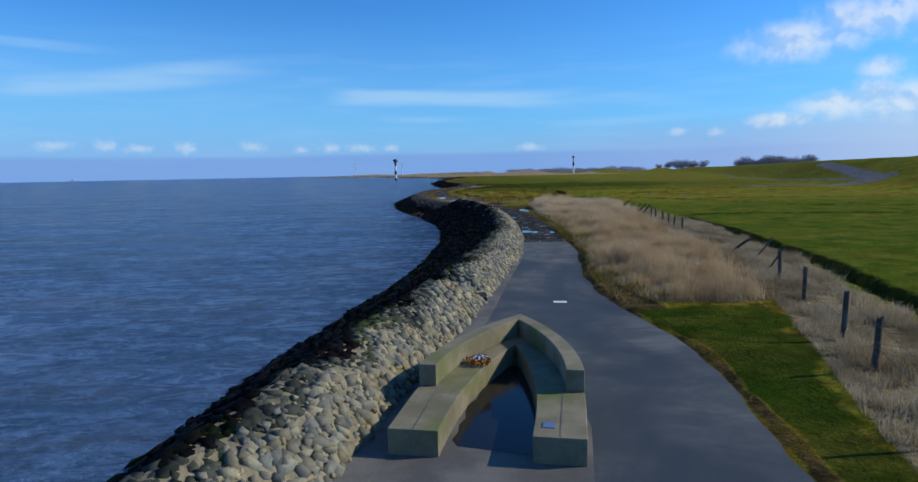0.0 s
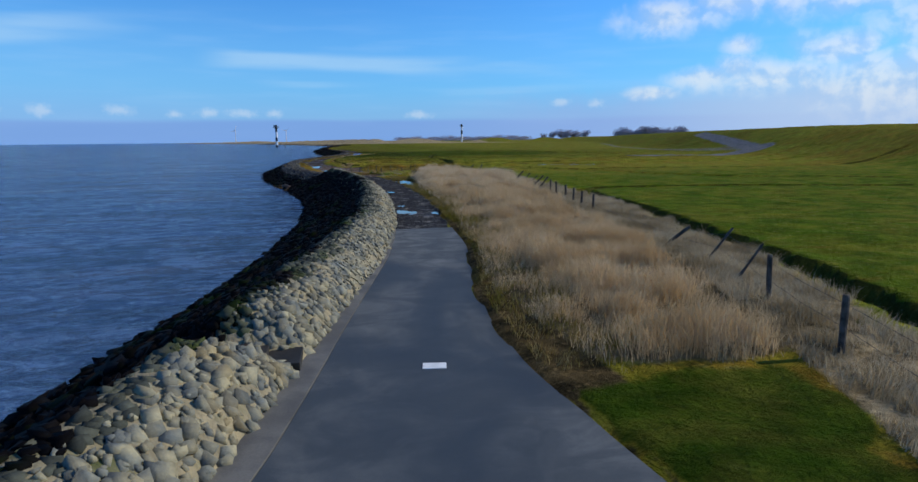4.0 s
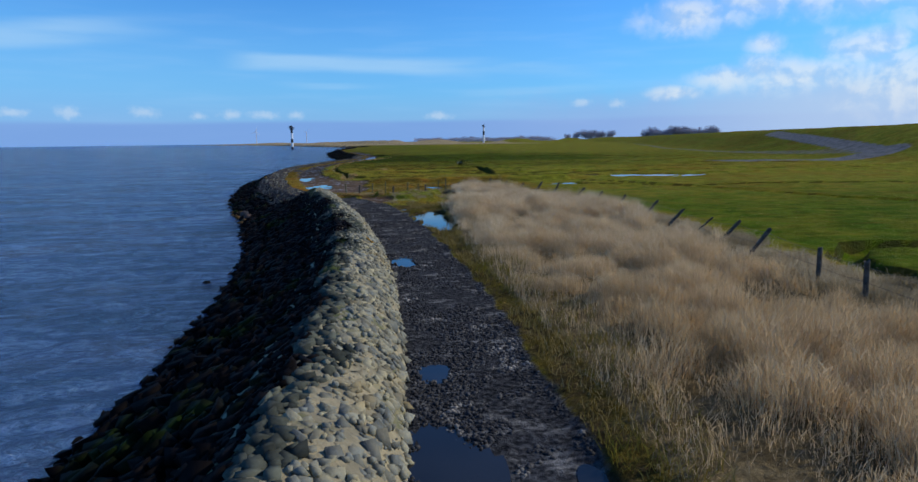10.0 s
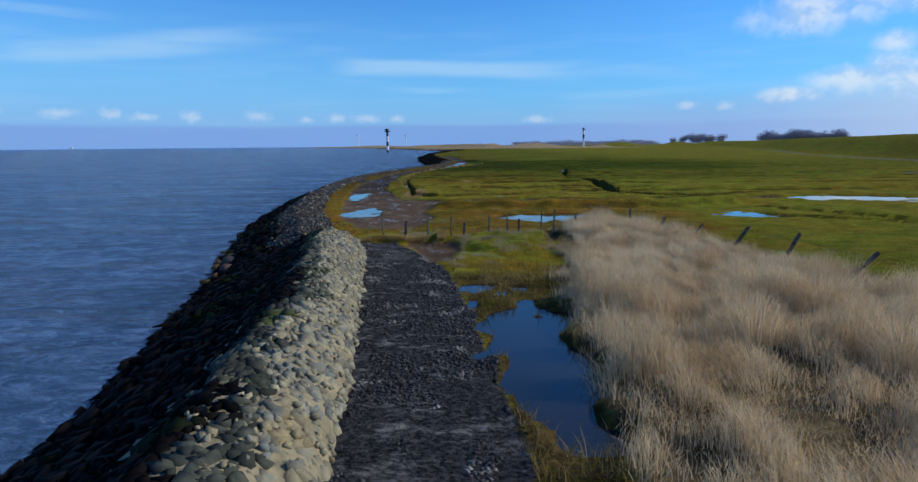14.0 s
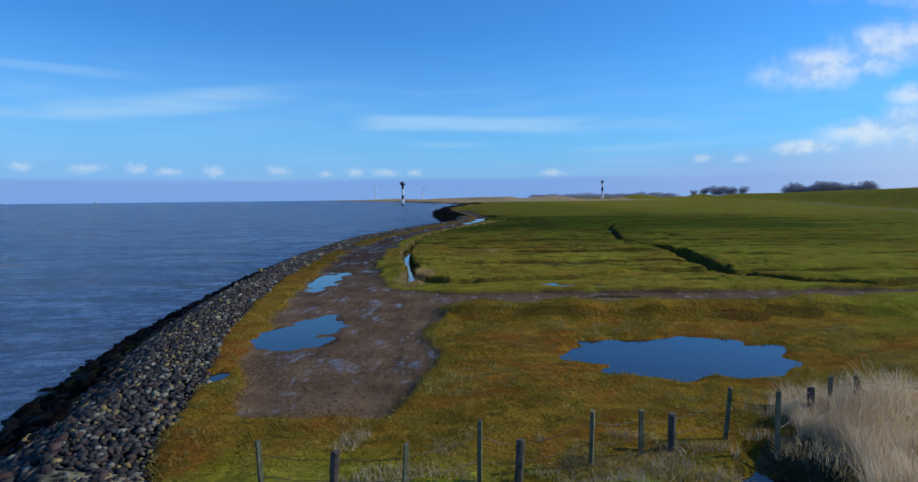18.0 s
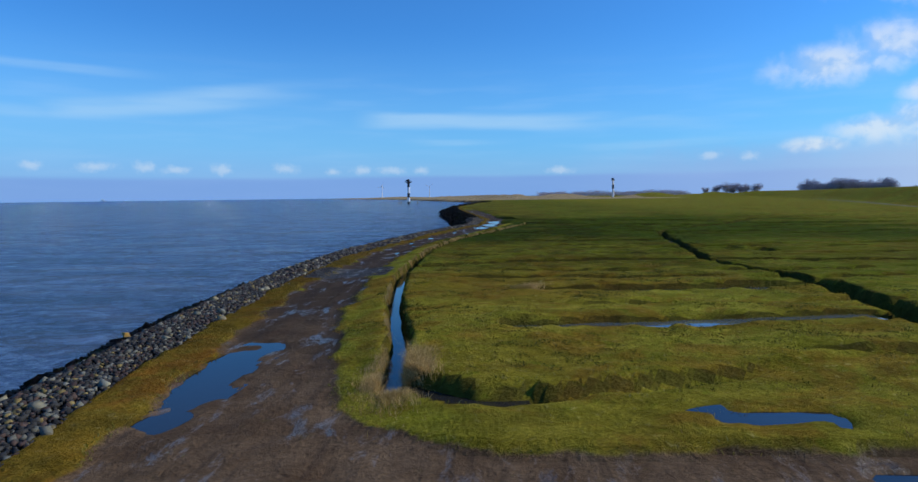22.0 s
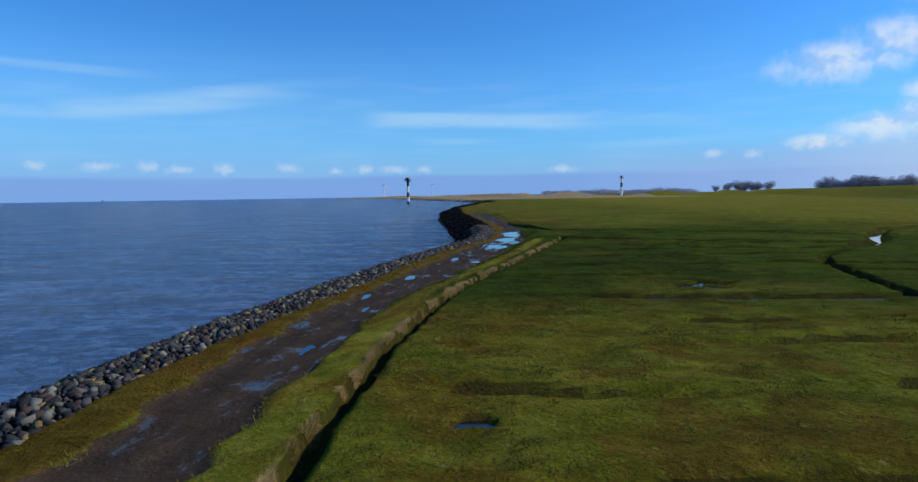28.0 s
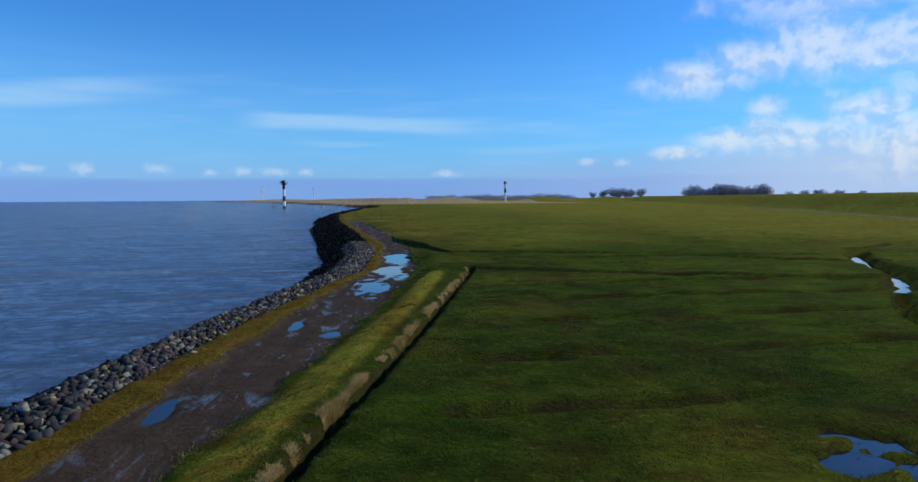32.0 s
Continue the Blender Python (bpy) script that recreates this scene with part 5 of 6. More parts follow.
# single stones by the water and with lichen
for i, (x, y, z, s, mat, lab) in enumerate([(-3.9, 92.6, -0.5, 0.5, LICHEN, "stone covered with orange lichen"), (-4.4, 101.4, 0.06, 0.34, LICHEN, "stone covered with yellow lichen"),
                                            (-5.3, 89.6, -1.5, 0.8, RUBBLE, "loose brown boulder at the waterline"), (-5.9, 91.5, -1.5, 0.9, RUBBLE, "loose brown boulder at the waterline"),
                                            (-6.2, 93.0, -1.55, 0.7, RUBBLE, "loose brown boulder at the waterline"), (-3.0, 66.8, -1.75, 0.55, DARKSTONE, "black boulder at the edge of the water"),
                                            (-1.15, 21.7, 0.2, 0.42, BROWNSTONE, "round brown boulder beside the steps"), (-0.65, 21.75, 0.26, 0.46, BROWNSTONE, "round brown boulder beside the steps"), (-0.2, 21.85, 0.2, 0.36, BROWNSTONE, "round brown boulder beside the steps"),
                                            (3.55, 64.4, 0.7, 0.42, LICHEN, "stone covered with orange lichen"),
                                            (-8.4, 119.0, 0.06, 0.36, LICHEN, "stone covered with orange lichen"), (-8.3, 146.5, 0.1, 0.36, LICHEN, "stone covered with orange lichen")]):
    v, f = round_shape(i) if mat in (BROWNSTONE, RUBBLE) else SHAPES[i % len(SHAPES)]
    me = mesh_from("boulder", v * s, [tuple(int(k) for k in t) for t in f], mat in (BROWNSTONE, RUBBLE))
    me.materials.append(mat)
    ob = new("boulder", me)
    ob.matrix_basis = pose(x, y, z, 10, 8, 50 * i)
    tagged(ob, lab, "boulder", "single boulders")

marker = thing("distance_marker", pose(3.95, 62.35, 0.62, 0, 42, 12), "yellow plastic marker plate with dark writing on the stone bank", "marker plate")
part("plate", box(bmesh.new(), 0, 0, 0.04, 0.34, 0.40, 0.03, 0.006), YELLOW, marker)
for i, (x, w) in enumerate(((0.06, 0.24), (-0.05, 0.2))):
    part("text_bar", box(bmesh.new(), x, 0, 0.0585, 0.06, w, 0.006), DARKINK, marker, "dark unreadable line of writing")


# ---- pools and creek water ----
for i_pool, (cx, cy, rx, ry, level) in enumerate(POOLS):
    level += 0.0015 * (i_pool % 7)
    pts = [(cx + 1.5 * rx * math.cos(i / 28 * math.tau), cy + 1.5 * ry * math.sin(i / 28 * math.tau)) for i in range(28)]
    puddle("puddle", pts, level, "shallow rain pool reflecting the sky")


def ribbon(name, pts, half, z, label, mat):
    V, F = [], []
    pts = [Vector(p) for p in pts]
    pts[0] = pts[0] + (pts[0] - pts[1]).normalized() * 0.7
    for i, p in enumerate(pts):
        d = (pts[min(i + 1, len(pts) - 1)] - pts[max(i - 1, 0)]).normalized()
        s = Vector((-d.y, d.x)) * half
        V += [(p.x + s.x, p.y + s.y, z), (p.x - s.x, p.y - s.y, z)]
    for i in range(len(pts) - 1):
        F.append((2 * i, 2 * i + 1, 2 * i + 3, 2 * i + 2))
    tagged(with_material(new(name, mesh_from(name, V, F)), mat), label, "water", kind="structure")


for pts, half, deep, level in CREEKS:
    if level is not None:
        ribbon("creek_water", pts, half * 1.6, level, "still murky water in a narrow marsh creek", MURKY if level > 0.1 else POOL)
ribbon("ditch_water", [(float(ditch_x(y)), y) for y in np.arange(113, 142, 1.5)], 0.42, -0.2, "still water in a straight drainage ditch", POOL)


# ---- reeds and grass ----
def blades(name, x, y, z, height, width, lean, mat, label, seg=2, wind=(0.0, 0.0)):
    n = len(x)
    a = srng.uniform(0, math.tau, n)
    dx, dy = np.cos(a) * width / 2, np.sin(a) * width / 2
    lx, ly = srng.normal(0, 1, n) * lean * height + wind[0] * height, srng.normal(0, 1, n) * lean * height + wind[1] * height
    P = lambda k, s: np.stack([x + lx * k * k + s * dx * (1 - 0.6 * k), y + ly * k * k + s * dy * (1 - 0.6 * k), z + height * k], 1)
    V = np.stack([P(0.0, -1), P(0.0, 1), P(0.55, -1), P(0.55, 1), P(1.0, 0)], 1).reshape(-1, 3)
    b = (np.arange(n) * 5)[:, None]
    F = np.concatenate([b + [0, 1, 3], b + [0, 3, 2], b + [2, 3, 4]], 1).reshape(-1, 3)
    ob = with_material(new(name, tri_mesh(name, V, F)), mat)
    return tagged(ob, label, "grass", kind="stuff")


def scatter(n, x0, x1, y0, y1):
    return srng.uniform(x0, x1, n), srng.uniform(y0, y1, n)


x, y = scatter(640000, 5, 18, 18, 95)
z, mk = ground(x, y)
def tussocks(x, y):
    return field(x, y, 0.42, 11) * 0.38 + field(x, y, 1.0, 10) * 0.62 + field(x, y, 3.2, 12) * 0.3


clump = tussocks(x, y)
ragged = np.interp(y, [58, 66, 76, 80], [2.8, 0.9, 0.9, 2.0])
soft = np.clip((x - reed_l(y) + ragged * (field(x, y, 1.4, 26) - 0.5)) / np.interp(y, [58, 66, 76, 80], [2.2, 0.5, 0.5, 1.6]), 0.12, 1)
keep = ~((y > 82) & (x < 9.4)) & ~((np.abs(x - 10.05) < 0.6) & (y > 86.6) & (y < 91.2)) & (srng.random(len(x)) < soft * mk["reed"] * np.clip(-0.75 + 2.3 * clump, 0.07, 1)) & (mk["reed"] > 0.35) & (x < fence_x(y) + np.interp(y, [20, 50, 65, 80], [-1.2, -0.9, -0.2, 0.2]) + 0.8 * (field(x, y, 0.9, 50) - 0.5))
x, y, z, clump = x[keep], y[keep], z[keep], clump[keep]
edge = step(x - reed_l(y), 0.0, np.interp(y, [58, 66, 76, 80], [2.6, 0.4, 0.4, 2.0]))
short = 0.45 + 0.55 * edge * step(field(x, y, 5.0, 13) + 0.25 * (y > 62) + 0.1, 0.25, 0.7)
flat_way = np.exp(-((x - reed_l(y) - 2.7 - 0.5 * np.sin(y * 0.5) - 0.12 * (y - 70)) / 0.75) ** 2) * step(y, 58, 65) * (1 - step(y, 84, 88)) * (0.55 + 0.45 * field(x, y, 1.2, 67))
h = (0.15 + 0.72 * step(clump, 0.47, 0.95)) * (1 - 0.6 * flat_way) * (1 + 0.25 * step(y, 60, 68)) * short * srng.uniform(0.6, 1.2, len(x))
out_x, out_y = clump - tussocks(x + 0.1, y), clump - tussocks(x, y + 0.1)
sway = (2.2 * out_x - 1.2 * flat_way * field(x, y, 1.5, 68) + 0.5 * (field(x, y, 0.7, 44) - 0.5) + 0.35 * (field(x, y, 2.4, 45) - 0.6), 2.2 * out_y + 1.6 * flat_way * (field(x, y, 1.5, 69) - 0.2) + 0.5 * (field(x, y, 0.7, 46) - 0.5) + 0.3 * (field(x, y, 2.4, 47) - 0.5))
bleached = srng.random(len(x)) < 0.85 * step(y + 5 * (field(x, y, 4.0, 62) - 0.5), 50, 68)
for name, on, mat, lab in (("reeds", ~bleached, REED, "dense bed of dry straw-coloured reeds"), ("bleached_reeds", bleached, PALEREED, "bleached pale reeds in clumps beside the pool")):
    blades(name, x[on], y[on], z[on] - 0.03, h[on], 0.011, 0.24, mat, lab, wind=(sway[0][on], sway[1][on]))
pick = srng.random(len(x)) < 0.45
blades("reed_plumes", (x + sway[0] * h * 0.6)[pick], (y + sway[1] * h * 0.6)[pick], (z + h * 0.66)[pick], (0.08 + 0.14 * srng.random(len(x)))[pick], 0.015, 0.7, REED, "soft pale seed heads over the reed bed")
x, y = scatter(240000, 5, 20, 5, 96)
z, mk = ground(x, y)
keep = ~((y > 82) & (x < 9.6)) & ~((np.abs(x - 10.1) < 0.7) & (y > 87) & (y < 91.5)) & ((mk["straw"] > 0.3) & (field(x, y, 1.1, 48) + 0.5 * srng.random(len(x)) > 0.5) | ((mk["reed"] > 0.2) & (srng.random(len(x)) < 0.3))) & (field(x, y, 0.7, 14) > 0.3)
x, y, z = x[keep], y[keep], z[keep]
blades("bleached_grass", x, y, z - 0.02, srng.uniform(0.12, 0.5, len(x)) * (0.15 + 1.3 * field(x, y, 0.6, 15) ** 1.5), 0.012, 0.5, PALESTRAW, "bleached matted grass along the fence")
y = srng.uniform(4, 94, 330000)
x = fence_x(y) + srng.uniform(-1.9, 3.6, len(y))
z, mk = ground(x, y)
keep = (mk["straw"] > 0.25) & (mk["lawn"] < 0.3) & (field(x, y, 0.75, 51) * 0.7 + field(x, y, 0.3, 52) * 0.5 > 0.5)
x, y, z = x[keep], y[keep], z[keep]
sway = (0.9 * (field(x, y, 0.8, 53) - 0.5), 0.9 * (field(x, y, 0.8, 54) - 0.5))
blades("matted_grass", x, y, z - 0.02, srng.uniform(0.08, 0.4, len(x)) * (0.2 + 1.2 * field(x, y, 0.75, 51)), 0.014, 0.45, PALESTRAW, "clumps of pale matted grass along the fence", wind=sway)
x, y = scatter(32000, 3.5, 11, 5, 21)
z, mk = ground(x, y)
keep = mk["lawn"] > 0.4
blades("lawn_grass", x[keep], y[keep], z[keep] - 0.01, srng.uniform(0.012, 0.035, keep.sum()), 0.012, 0.8, GREENBLADE, "short bright green grass")
x, y = scatter(90000, -1, 26, 89, 190)
z, mk = ground(x, y)
keep = (mk["mud"] < 0.3) & (mk["bank"] < 0.1) & (z > 0.0) & (field(x, y, 0.9, 16) + 0.4 * field(x, y, 0.3, 17) > 0.8)
keep &= y < 132 + 8 * field(x, y, 5.0, 65)
keep &= srng.random(len(x)) < np.clip(1.5 - (y - 90) / 160 - np.abs(x - 6) / 40, 0.1, 1)
blades("marsh_grass", x[keep], y[keep], z[keep] - 0.01, srng.uniform(0.03, 0.11, keep.sum()), 0.02, 0.9, BLADE, "short tufted salt marsh grass")
x, y = scatter(150000, 2.5, 12, 20, 92)
z, mk = ground(x, y)
keep = (y < 80 + 3 * field(x, y, 0.7, 55)) & (x > road_r(y) + np.where(y < 40, 0.2, 0.05)) & (x < reed_l(y) + 2.4 * field(x, y, 1.5, 27) * np.interp(y, [60, 66, 76, 80], [1, 0.1, 0.1, 1])) & (z > -0.05) & (srng.random(len(x)) < 0.75) & (field(x, y, 0.5, 28) > 0.3)
blades("verge_grass", x[keep], y[keep], z[keep] - 0.01, srng.uniform(0.06, 0.28, keep.sum()) * (0.5 + field(x[keep], y[keep], 0.8, 18)), 0.018, 0.6, MOSSBLADE, "brown and green verge plants beside the path")
x, y = scatter(120000, 8.2, 16.5, 77, 94)
z, mk = ground(x, y)
clump = field(x, y, 0.5, 36) * 0.6 + field(x, y, 1.4, 37) * 0.5
keep = ~((np.abs(x - 10.05) < 0.6) & (y > 86.6) & (y < 91.2)) & (z > 0.05) & (mk["reed"] > 0.3) & (x < fence_x(y) + 0.2) & (srng.random(len(x)) < np.clip(-0.4 + 1.7 * clump, 0.03, 1)) & (x > reed_l(y) + 0.2 + 1.6 * field(x, y, 0.8, 49))
blades("tall_reeds", x[keep], y[keep], z[keep] - 0.02, (0.2 + 0.6 * clump[keep] ** 1.5) * srng.uniform(0.7, 1.15, keep.sum()), 0.013, 0.3, PALEREED, "tall pale feathery reeds beside the water hole", wind=(-0.15, 0.05))
x, y = scatter(60000, 1.8, 10.6, 76.5, 91.6)
z, mk = ground(x, y)
keep = (mk["bank"] < 0.1) & (mk["mud"] < 0.4) & (x > road_r(y) + 0.2) & (field(x, y, 0.55, 38) > 0.62) & (z > 0.03)
blades("straw_tussocks", x[keep], y[keep], z[keep] - 0.01, srng.uniform(0.05, 0.2, keep.sum()), 0.012, 0.9, PALESTRAW, "bleached straw tussocks on a low mound")
x, y = scatter(9000, 1.3, 5.2, 87.6, 88.5)
z, mk = ground(x, y)
keep = (mk["bank"] < 0.1) & (z > 0.04) & (field(x, y, 0.5, 66) > 0.35)
blades("scarp_grass", x[keep], y[keep], z[keep] - 0.01, srng.uniform(0.05, 0.18, keep.sum()), 0.012, 0.8, DRYTAN, "dry grass hanging over the low earth step", wind=(0.0, -0.8))
x, y = scatter(60000, 3.3, 10.4, 83.5, 91)
z, mk = ground(x, y)
keep = (mk["bank"] < 0.1) & (mk["mud"] < 0.3) & (z > 0.02) & (np.hypot((x - 7.2) / 2.9, (y - 87.2) / 2.7) + 1.2 * (field(x, y, 0.8, 23) - 0.5) < 1) & (x > road_r(y) + 0.2) & (field(x, y, 0.4, 56) > 0.5)
blades("mound_grass", x[keep], y[keep], z[keep] - 0.01, srng.uniform(0.02, 0.07, keep.sum()), 0.015, 1.0, MOUNDBLADE, "bright green grass on a low mound")
ys = srng.uniform(113.5, 198, 80000)
xs = ditch_x(ys) - 0.2 - np.abs(srng.normal(0, 0.09 + 0.05 * step(ys, 150, 170), ys.size))
z, mk = ground(xs, ys)
keep = field(xs, ys, 2.4, 19) + 0.16 * (ys > 160) + 0.9 * (field(xs, ys, 0.4, 29) - 0.5) > 0.56
blades("ditch_reeds", xs[keep], ys[keep], z[keep] - 0.02, srng.uniform(0.04, 0.15, keep.sum()) * (0.4 + field(xs[keep], ys[keep], 0.8, 61)), 0.012, 0.8, DRYTAN, "dry pale grass along the ditch edge")
x, y = 1.75 + srng.normal(0, 0.36, 24000), 113.9 + srng.normal(0, 0.85, 24000)
x2, y2 = 6.1 + srng.normal(0, 0.5, 3500), 127.75 + srng.normal(0, 0.3, 3500)
x, y = np.concatenate([x, x2]), np.concatenate([y, y2])
z, mk = ground(x, y)
blades("reed_tufts", x, y, z - 0.02, srng.uniform(0.06, 0.3, len(x)) * (0.3 + field(x, y, 0.6, 33)), 0.012, 0.7, DRYTAN, "tufts of dry reed at the creek heads")


x, y = scatter(420000, -6, 24, 90, 200)
z, mk = ground(x, y)
keep = (mk["mud"] > 0.08) & (mk["mud"] < 0.97) & (mk["bank"] < 0.1) & (field(x, y, 0.35, 57) * 0.7 + field(x, y, 0.9, 58) * 0.5 > 0.62)
blades("edge_tufts", x[keep], y[keep], z[keep] - 0.01, srng.uniform(0.03, 0.11, keep.sum()), 0.022, 0.9, BLADE, "small ochre tufts along the edge of the mud")


x, y = scatter(150000, -2, 18, 88.8, 106)
z, mk = ground(x, y)
keep = (mk["mud"] < 0.3) & (mk["bank"] < 0.1) & (z > 0.0) & (field(x, y, 0.33, 59) * 0.7 + field(x, y, 1.2, 60) * 0.55 > 0.72)
blades("moss_tufts", x[keep], y[keep], z[keep] - 0.01, srng.uniform(0.03, 0.1, keep.sum()), 0.02, 0.9, TUFT, "small rust and green tufts of salt marsh plants")


x, y = scatter(420000, -1, 24, 112, 200)
z, mk = ground(x, y)
keep = (mk["mud"] < 0.2) & (mk["bank"] < 0.1) & (z > 0.0) & (x > mud_r(y)) & (field(x, y, 0.3, 63) * 0.6 + field(x, y, 1.6, 64) * 0.5 > 0.72)
blades("pale_tufts", x[keep], y[keep], z[keep] - 0.01, srng.uniform(0.03, 0.09, keep.sum()), 0.018, 1.0, OLIVEBLADE, "small olive and pale tufts of grass on the marsh")


# ---- loose gravel on the stony track ----
GRAVEL = plain("gravel", (0.018, 0.018, 0.021), (0.055, 0.055, 0.058), 3.0, 0.8, 0.4, 40.0, c=(0.26, 0.245, 0.225), island=0.9, gloss=0.2)
gxs, gys = scatter(48000, 1.5, 7.6, 39.1, 88)
gz, mk = ground(gxs, gys)
keep = (mk["stony"] > 0.6) & (mk["bank"] < 0.1) & (field(gxs, gys, 1.2, 40) + 0.5 * field(gxs, gys, 0.4, 41) > 0.62)
spots = (gxs[keep], gys[keep], gz[keep], np.zeros(keep.sum()), np.zeros(keep.sum()))
gravel = pile("gravel", spots, 0.085, GRAVEL, None, "loose dark slag gravel with pale chips on the track", sink=0.3, tilt=0.5, vary=0.5)
tagged(gravel, category="gravel")


# ---- fences ----
def post_shape(r, h, lumpy, seed, square=False):
    bm = bmesh.new()
    seg = 4 if square else 9
    rr = random.Random(seed)
    rings = []
    for k in range(6):
        z = -0.35 + (h + 0.35) * k / 5
        rad = r * (1.05 - 0.12 * k / 5)
        ring = []
        for i in range(seg):
            a = i / seg * math.tau + 0.4
            q = rad * (1 + lumpy * rr.uniform(-1, 1)) * (1.3 if square else 1)
            ring.append(bm.verts.new((q * math.cos(a), q * math.sin(a), z + (0.05 * rr.uniform(-1, 1) if k == 5 else 0))))
        rings.append(ring)
    for a, b in zip(rings[:-1], rings[1:]):
        for i in range(seg):
            j = (i + 1) % seg
            bm.faces.new((a[i], a[j], b[j], b[i]))
    bm.faces.new(rings[-1])
    bm.faces.new(list(reversed(rings[0])))
    return bm


def shared(bm, name, mat):
    me = bpy.data.meshes.new(name)
    bm.to_mesh(me)
    bm.free()
    me.materials.append(mat)
    return me


THICK = [shared(post_shape(0.068, 1.1, 0.1, k), "post", OLDWOOD) for k in range(3)]
THIN = [shared(post_shape(0.04, 1.2, 0.08, k + 9), "stake", OLDWOOD) for k in range(2)]
STAKE = [shared(post_shape(0.035, 1.25, 0.05, k + 20, True), "stake", GREENWOOD) for k in range(2)]


def fence(name, label, rows):
    """rows: (x, y, mesh, height factor, lean x, lean y)."""
    top = thing(name, pose(0, 0, 0), label, "fence")
    heads = []
    for x, y, me, k, lx, ly in rows:
        z = float(ground(x, y)[0])
        ob = new(me.name.split(".")[0], me)
        ob.parent = top
        ob.matrix_basis = pose(x, y, z, lx, ly, 0) @ pose(0, 0, 0, 0, 0, (x * 37 + y * 11) % 90) @ Matrix.Diagonal((1, 1, k, 1))
        m = pose(x, y, z, lx, ly, 0)
        heads.append([m @ Vector((0, 0, 0.95 * k)), m @ Vector((0, 0, 0.5 * k))])
    for lane in range(2):
        for a, b in zip(heads[:-1], heads[1:]):
            bm = bmesh.new()
            pa, pb = a[lane], b[lane]
            mid = (pa + pb) / 2 - Vector((0, 0, 0.04))
            tube(bm, pa, mid, 0.005, 0.005, 4)
            tube(bm, mid, pb, 0.005, 0.005, 4)
            part("wire", bm, WIRE, top)
    return top


frng = random.Random(3)
rows = []
lean = {25.5: (0, 34), 28.0: (0, 42), 31.6: (0, 56)}
for y, kind, k in ((5.5, 1, 1), (9.2, 1, 1), (12.8, 0, 1.05), (15.3, 0, 1.1), (19.8, 0, 1.0), (23.3, 0, 1.0), (25.5, 1, 1), (28.0, 1, 1.1), (31.6, 0, 1.0), (41.6, 0, 1.1), (44.4, 0, 1.0),
                   (46.9, 0, 1.0), (49.6, 0, 1.05), (52.8, 0, 1.15), (54.8, 0, 1.1), (58.6, 0, 1.0), (60.9, 0, 1.1), (63.2, 1, 1.0), (65.8, 0, 1.05), (69.1, 0, 1.1), (72.4, 0, 0.95), (75.6, 0, 1.0),
                   (78.2, 0, 1.15), (80.8, 0, 1.1), (83.4, 0, 1.1), (86.0, 0, 1.1), (88.8, 0, 1.05), (92.0, 0, 1.0)):
    lx, ly = lean.get(y, (0, 0))
    k *= 0.8 if 40 < y < 57 or y > 84 else 1.0
    if 57 < y < 80:
        ly = frng.uniform(30, 52)
    elif 80 < y < 89:
        ly = frng.uniform(20, 42)
    rows.append((float(fence_x(y)), y, (THICK[frng.randrange(3)] if kind == 0 else THIN[frng.randrange(2)]), k, lx + frng.uniform(-5, 5), ly + frng.uniform(-4, 4)))
fence("field_fence", "weathered field fence of leaning wooden posts and rusty wire", rows)
rows = []
for x, y, kind, k in ((2.3, 88.7, 2, 0.9), (3.3, 88.7, 0, 0.85), (4.3, 88.7, 2, 0.9), (5.35, 89.5, 2, 1.1), (5.95, 89.7, 0, 0.8), (7.15, 90.2, 2, 0.95), (8.05, 90.6, 2, 0.85), (8.65, 90.9, 0, 0.75),
                      (9.75, 91.4, 2, 1.0), (10.3, 90.6, 2, 1.15), (11.6, 92.1, 0, 0.7), (12.1, 92.4, 2, 0.8), (12.7, 92.5, 0, 0.85), (15.0, 92.0, 0, 0.85)):
    rows.append((x, y, (THICK[frng.randrange(3)] if kind == 0 else STAKE[frng.randrange(2)]), k * 0.76, frng.uniform(-3, 3), frng.uniform(-4, 4)))
fence("cross_fence", "low fence of slim greenish stakes and old posts across the path", rows)


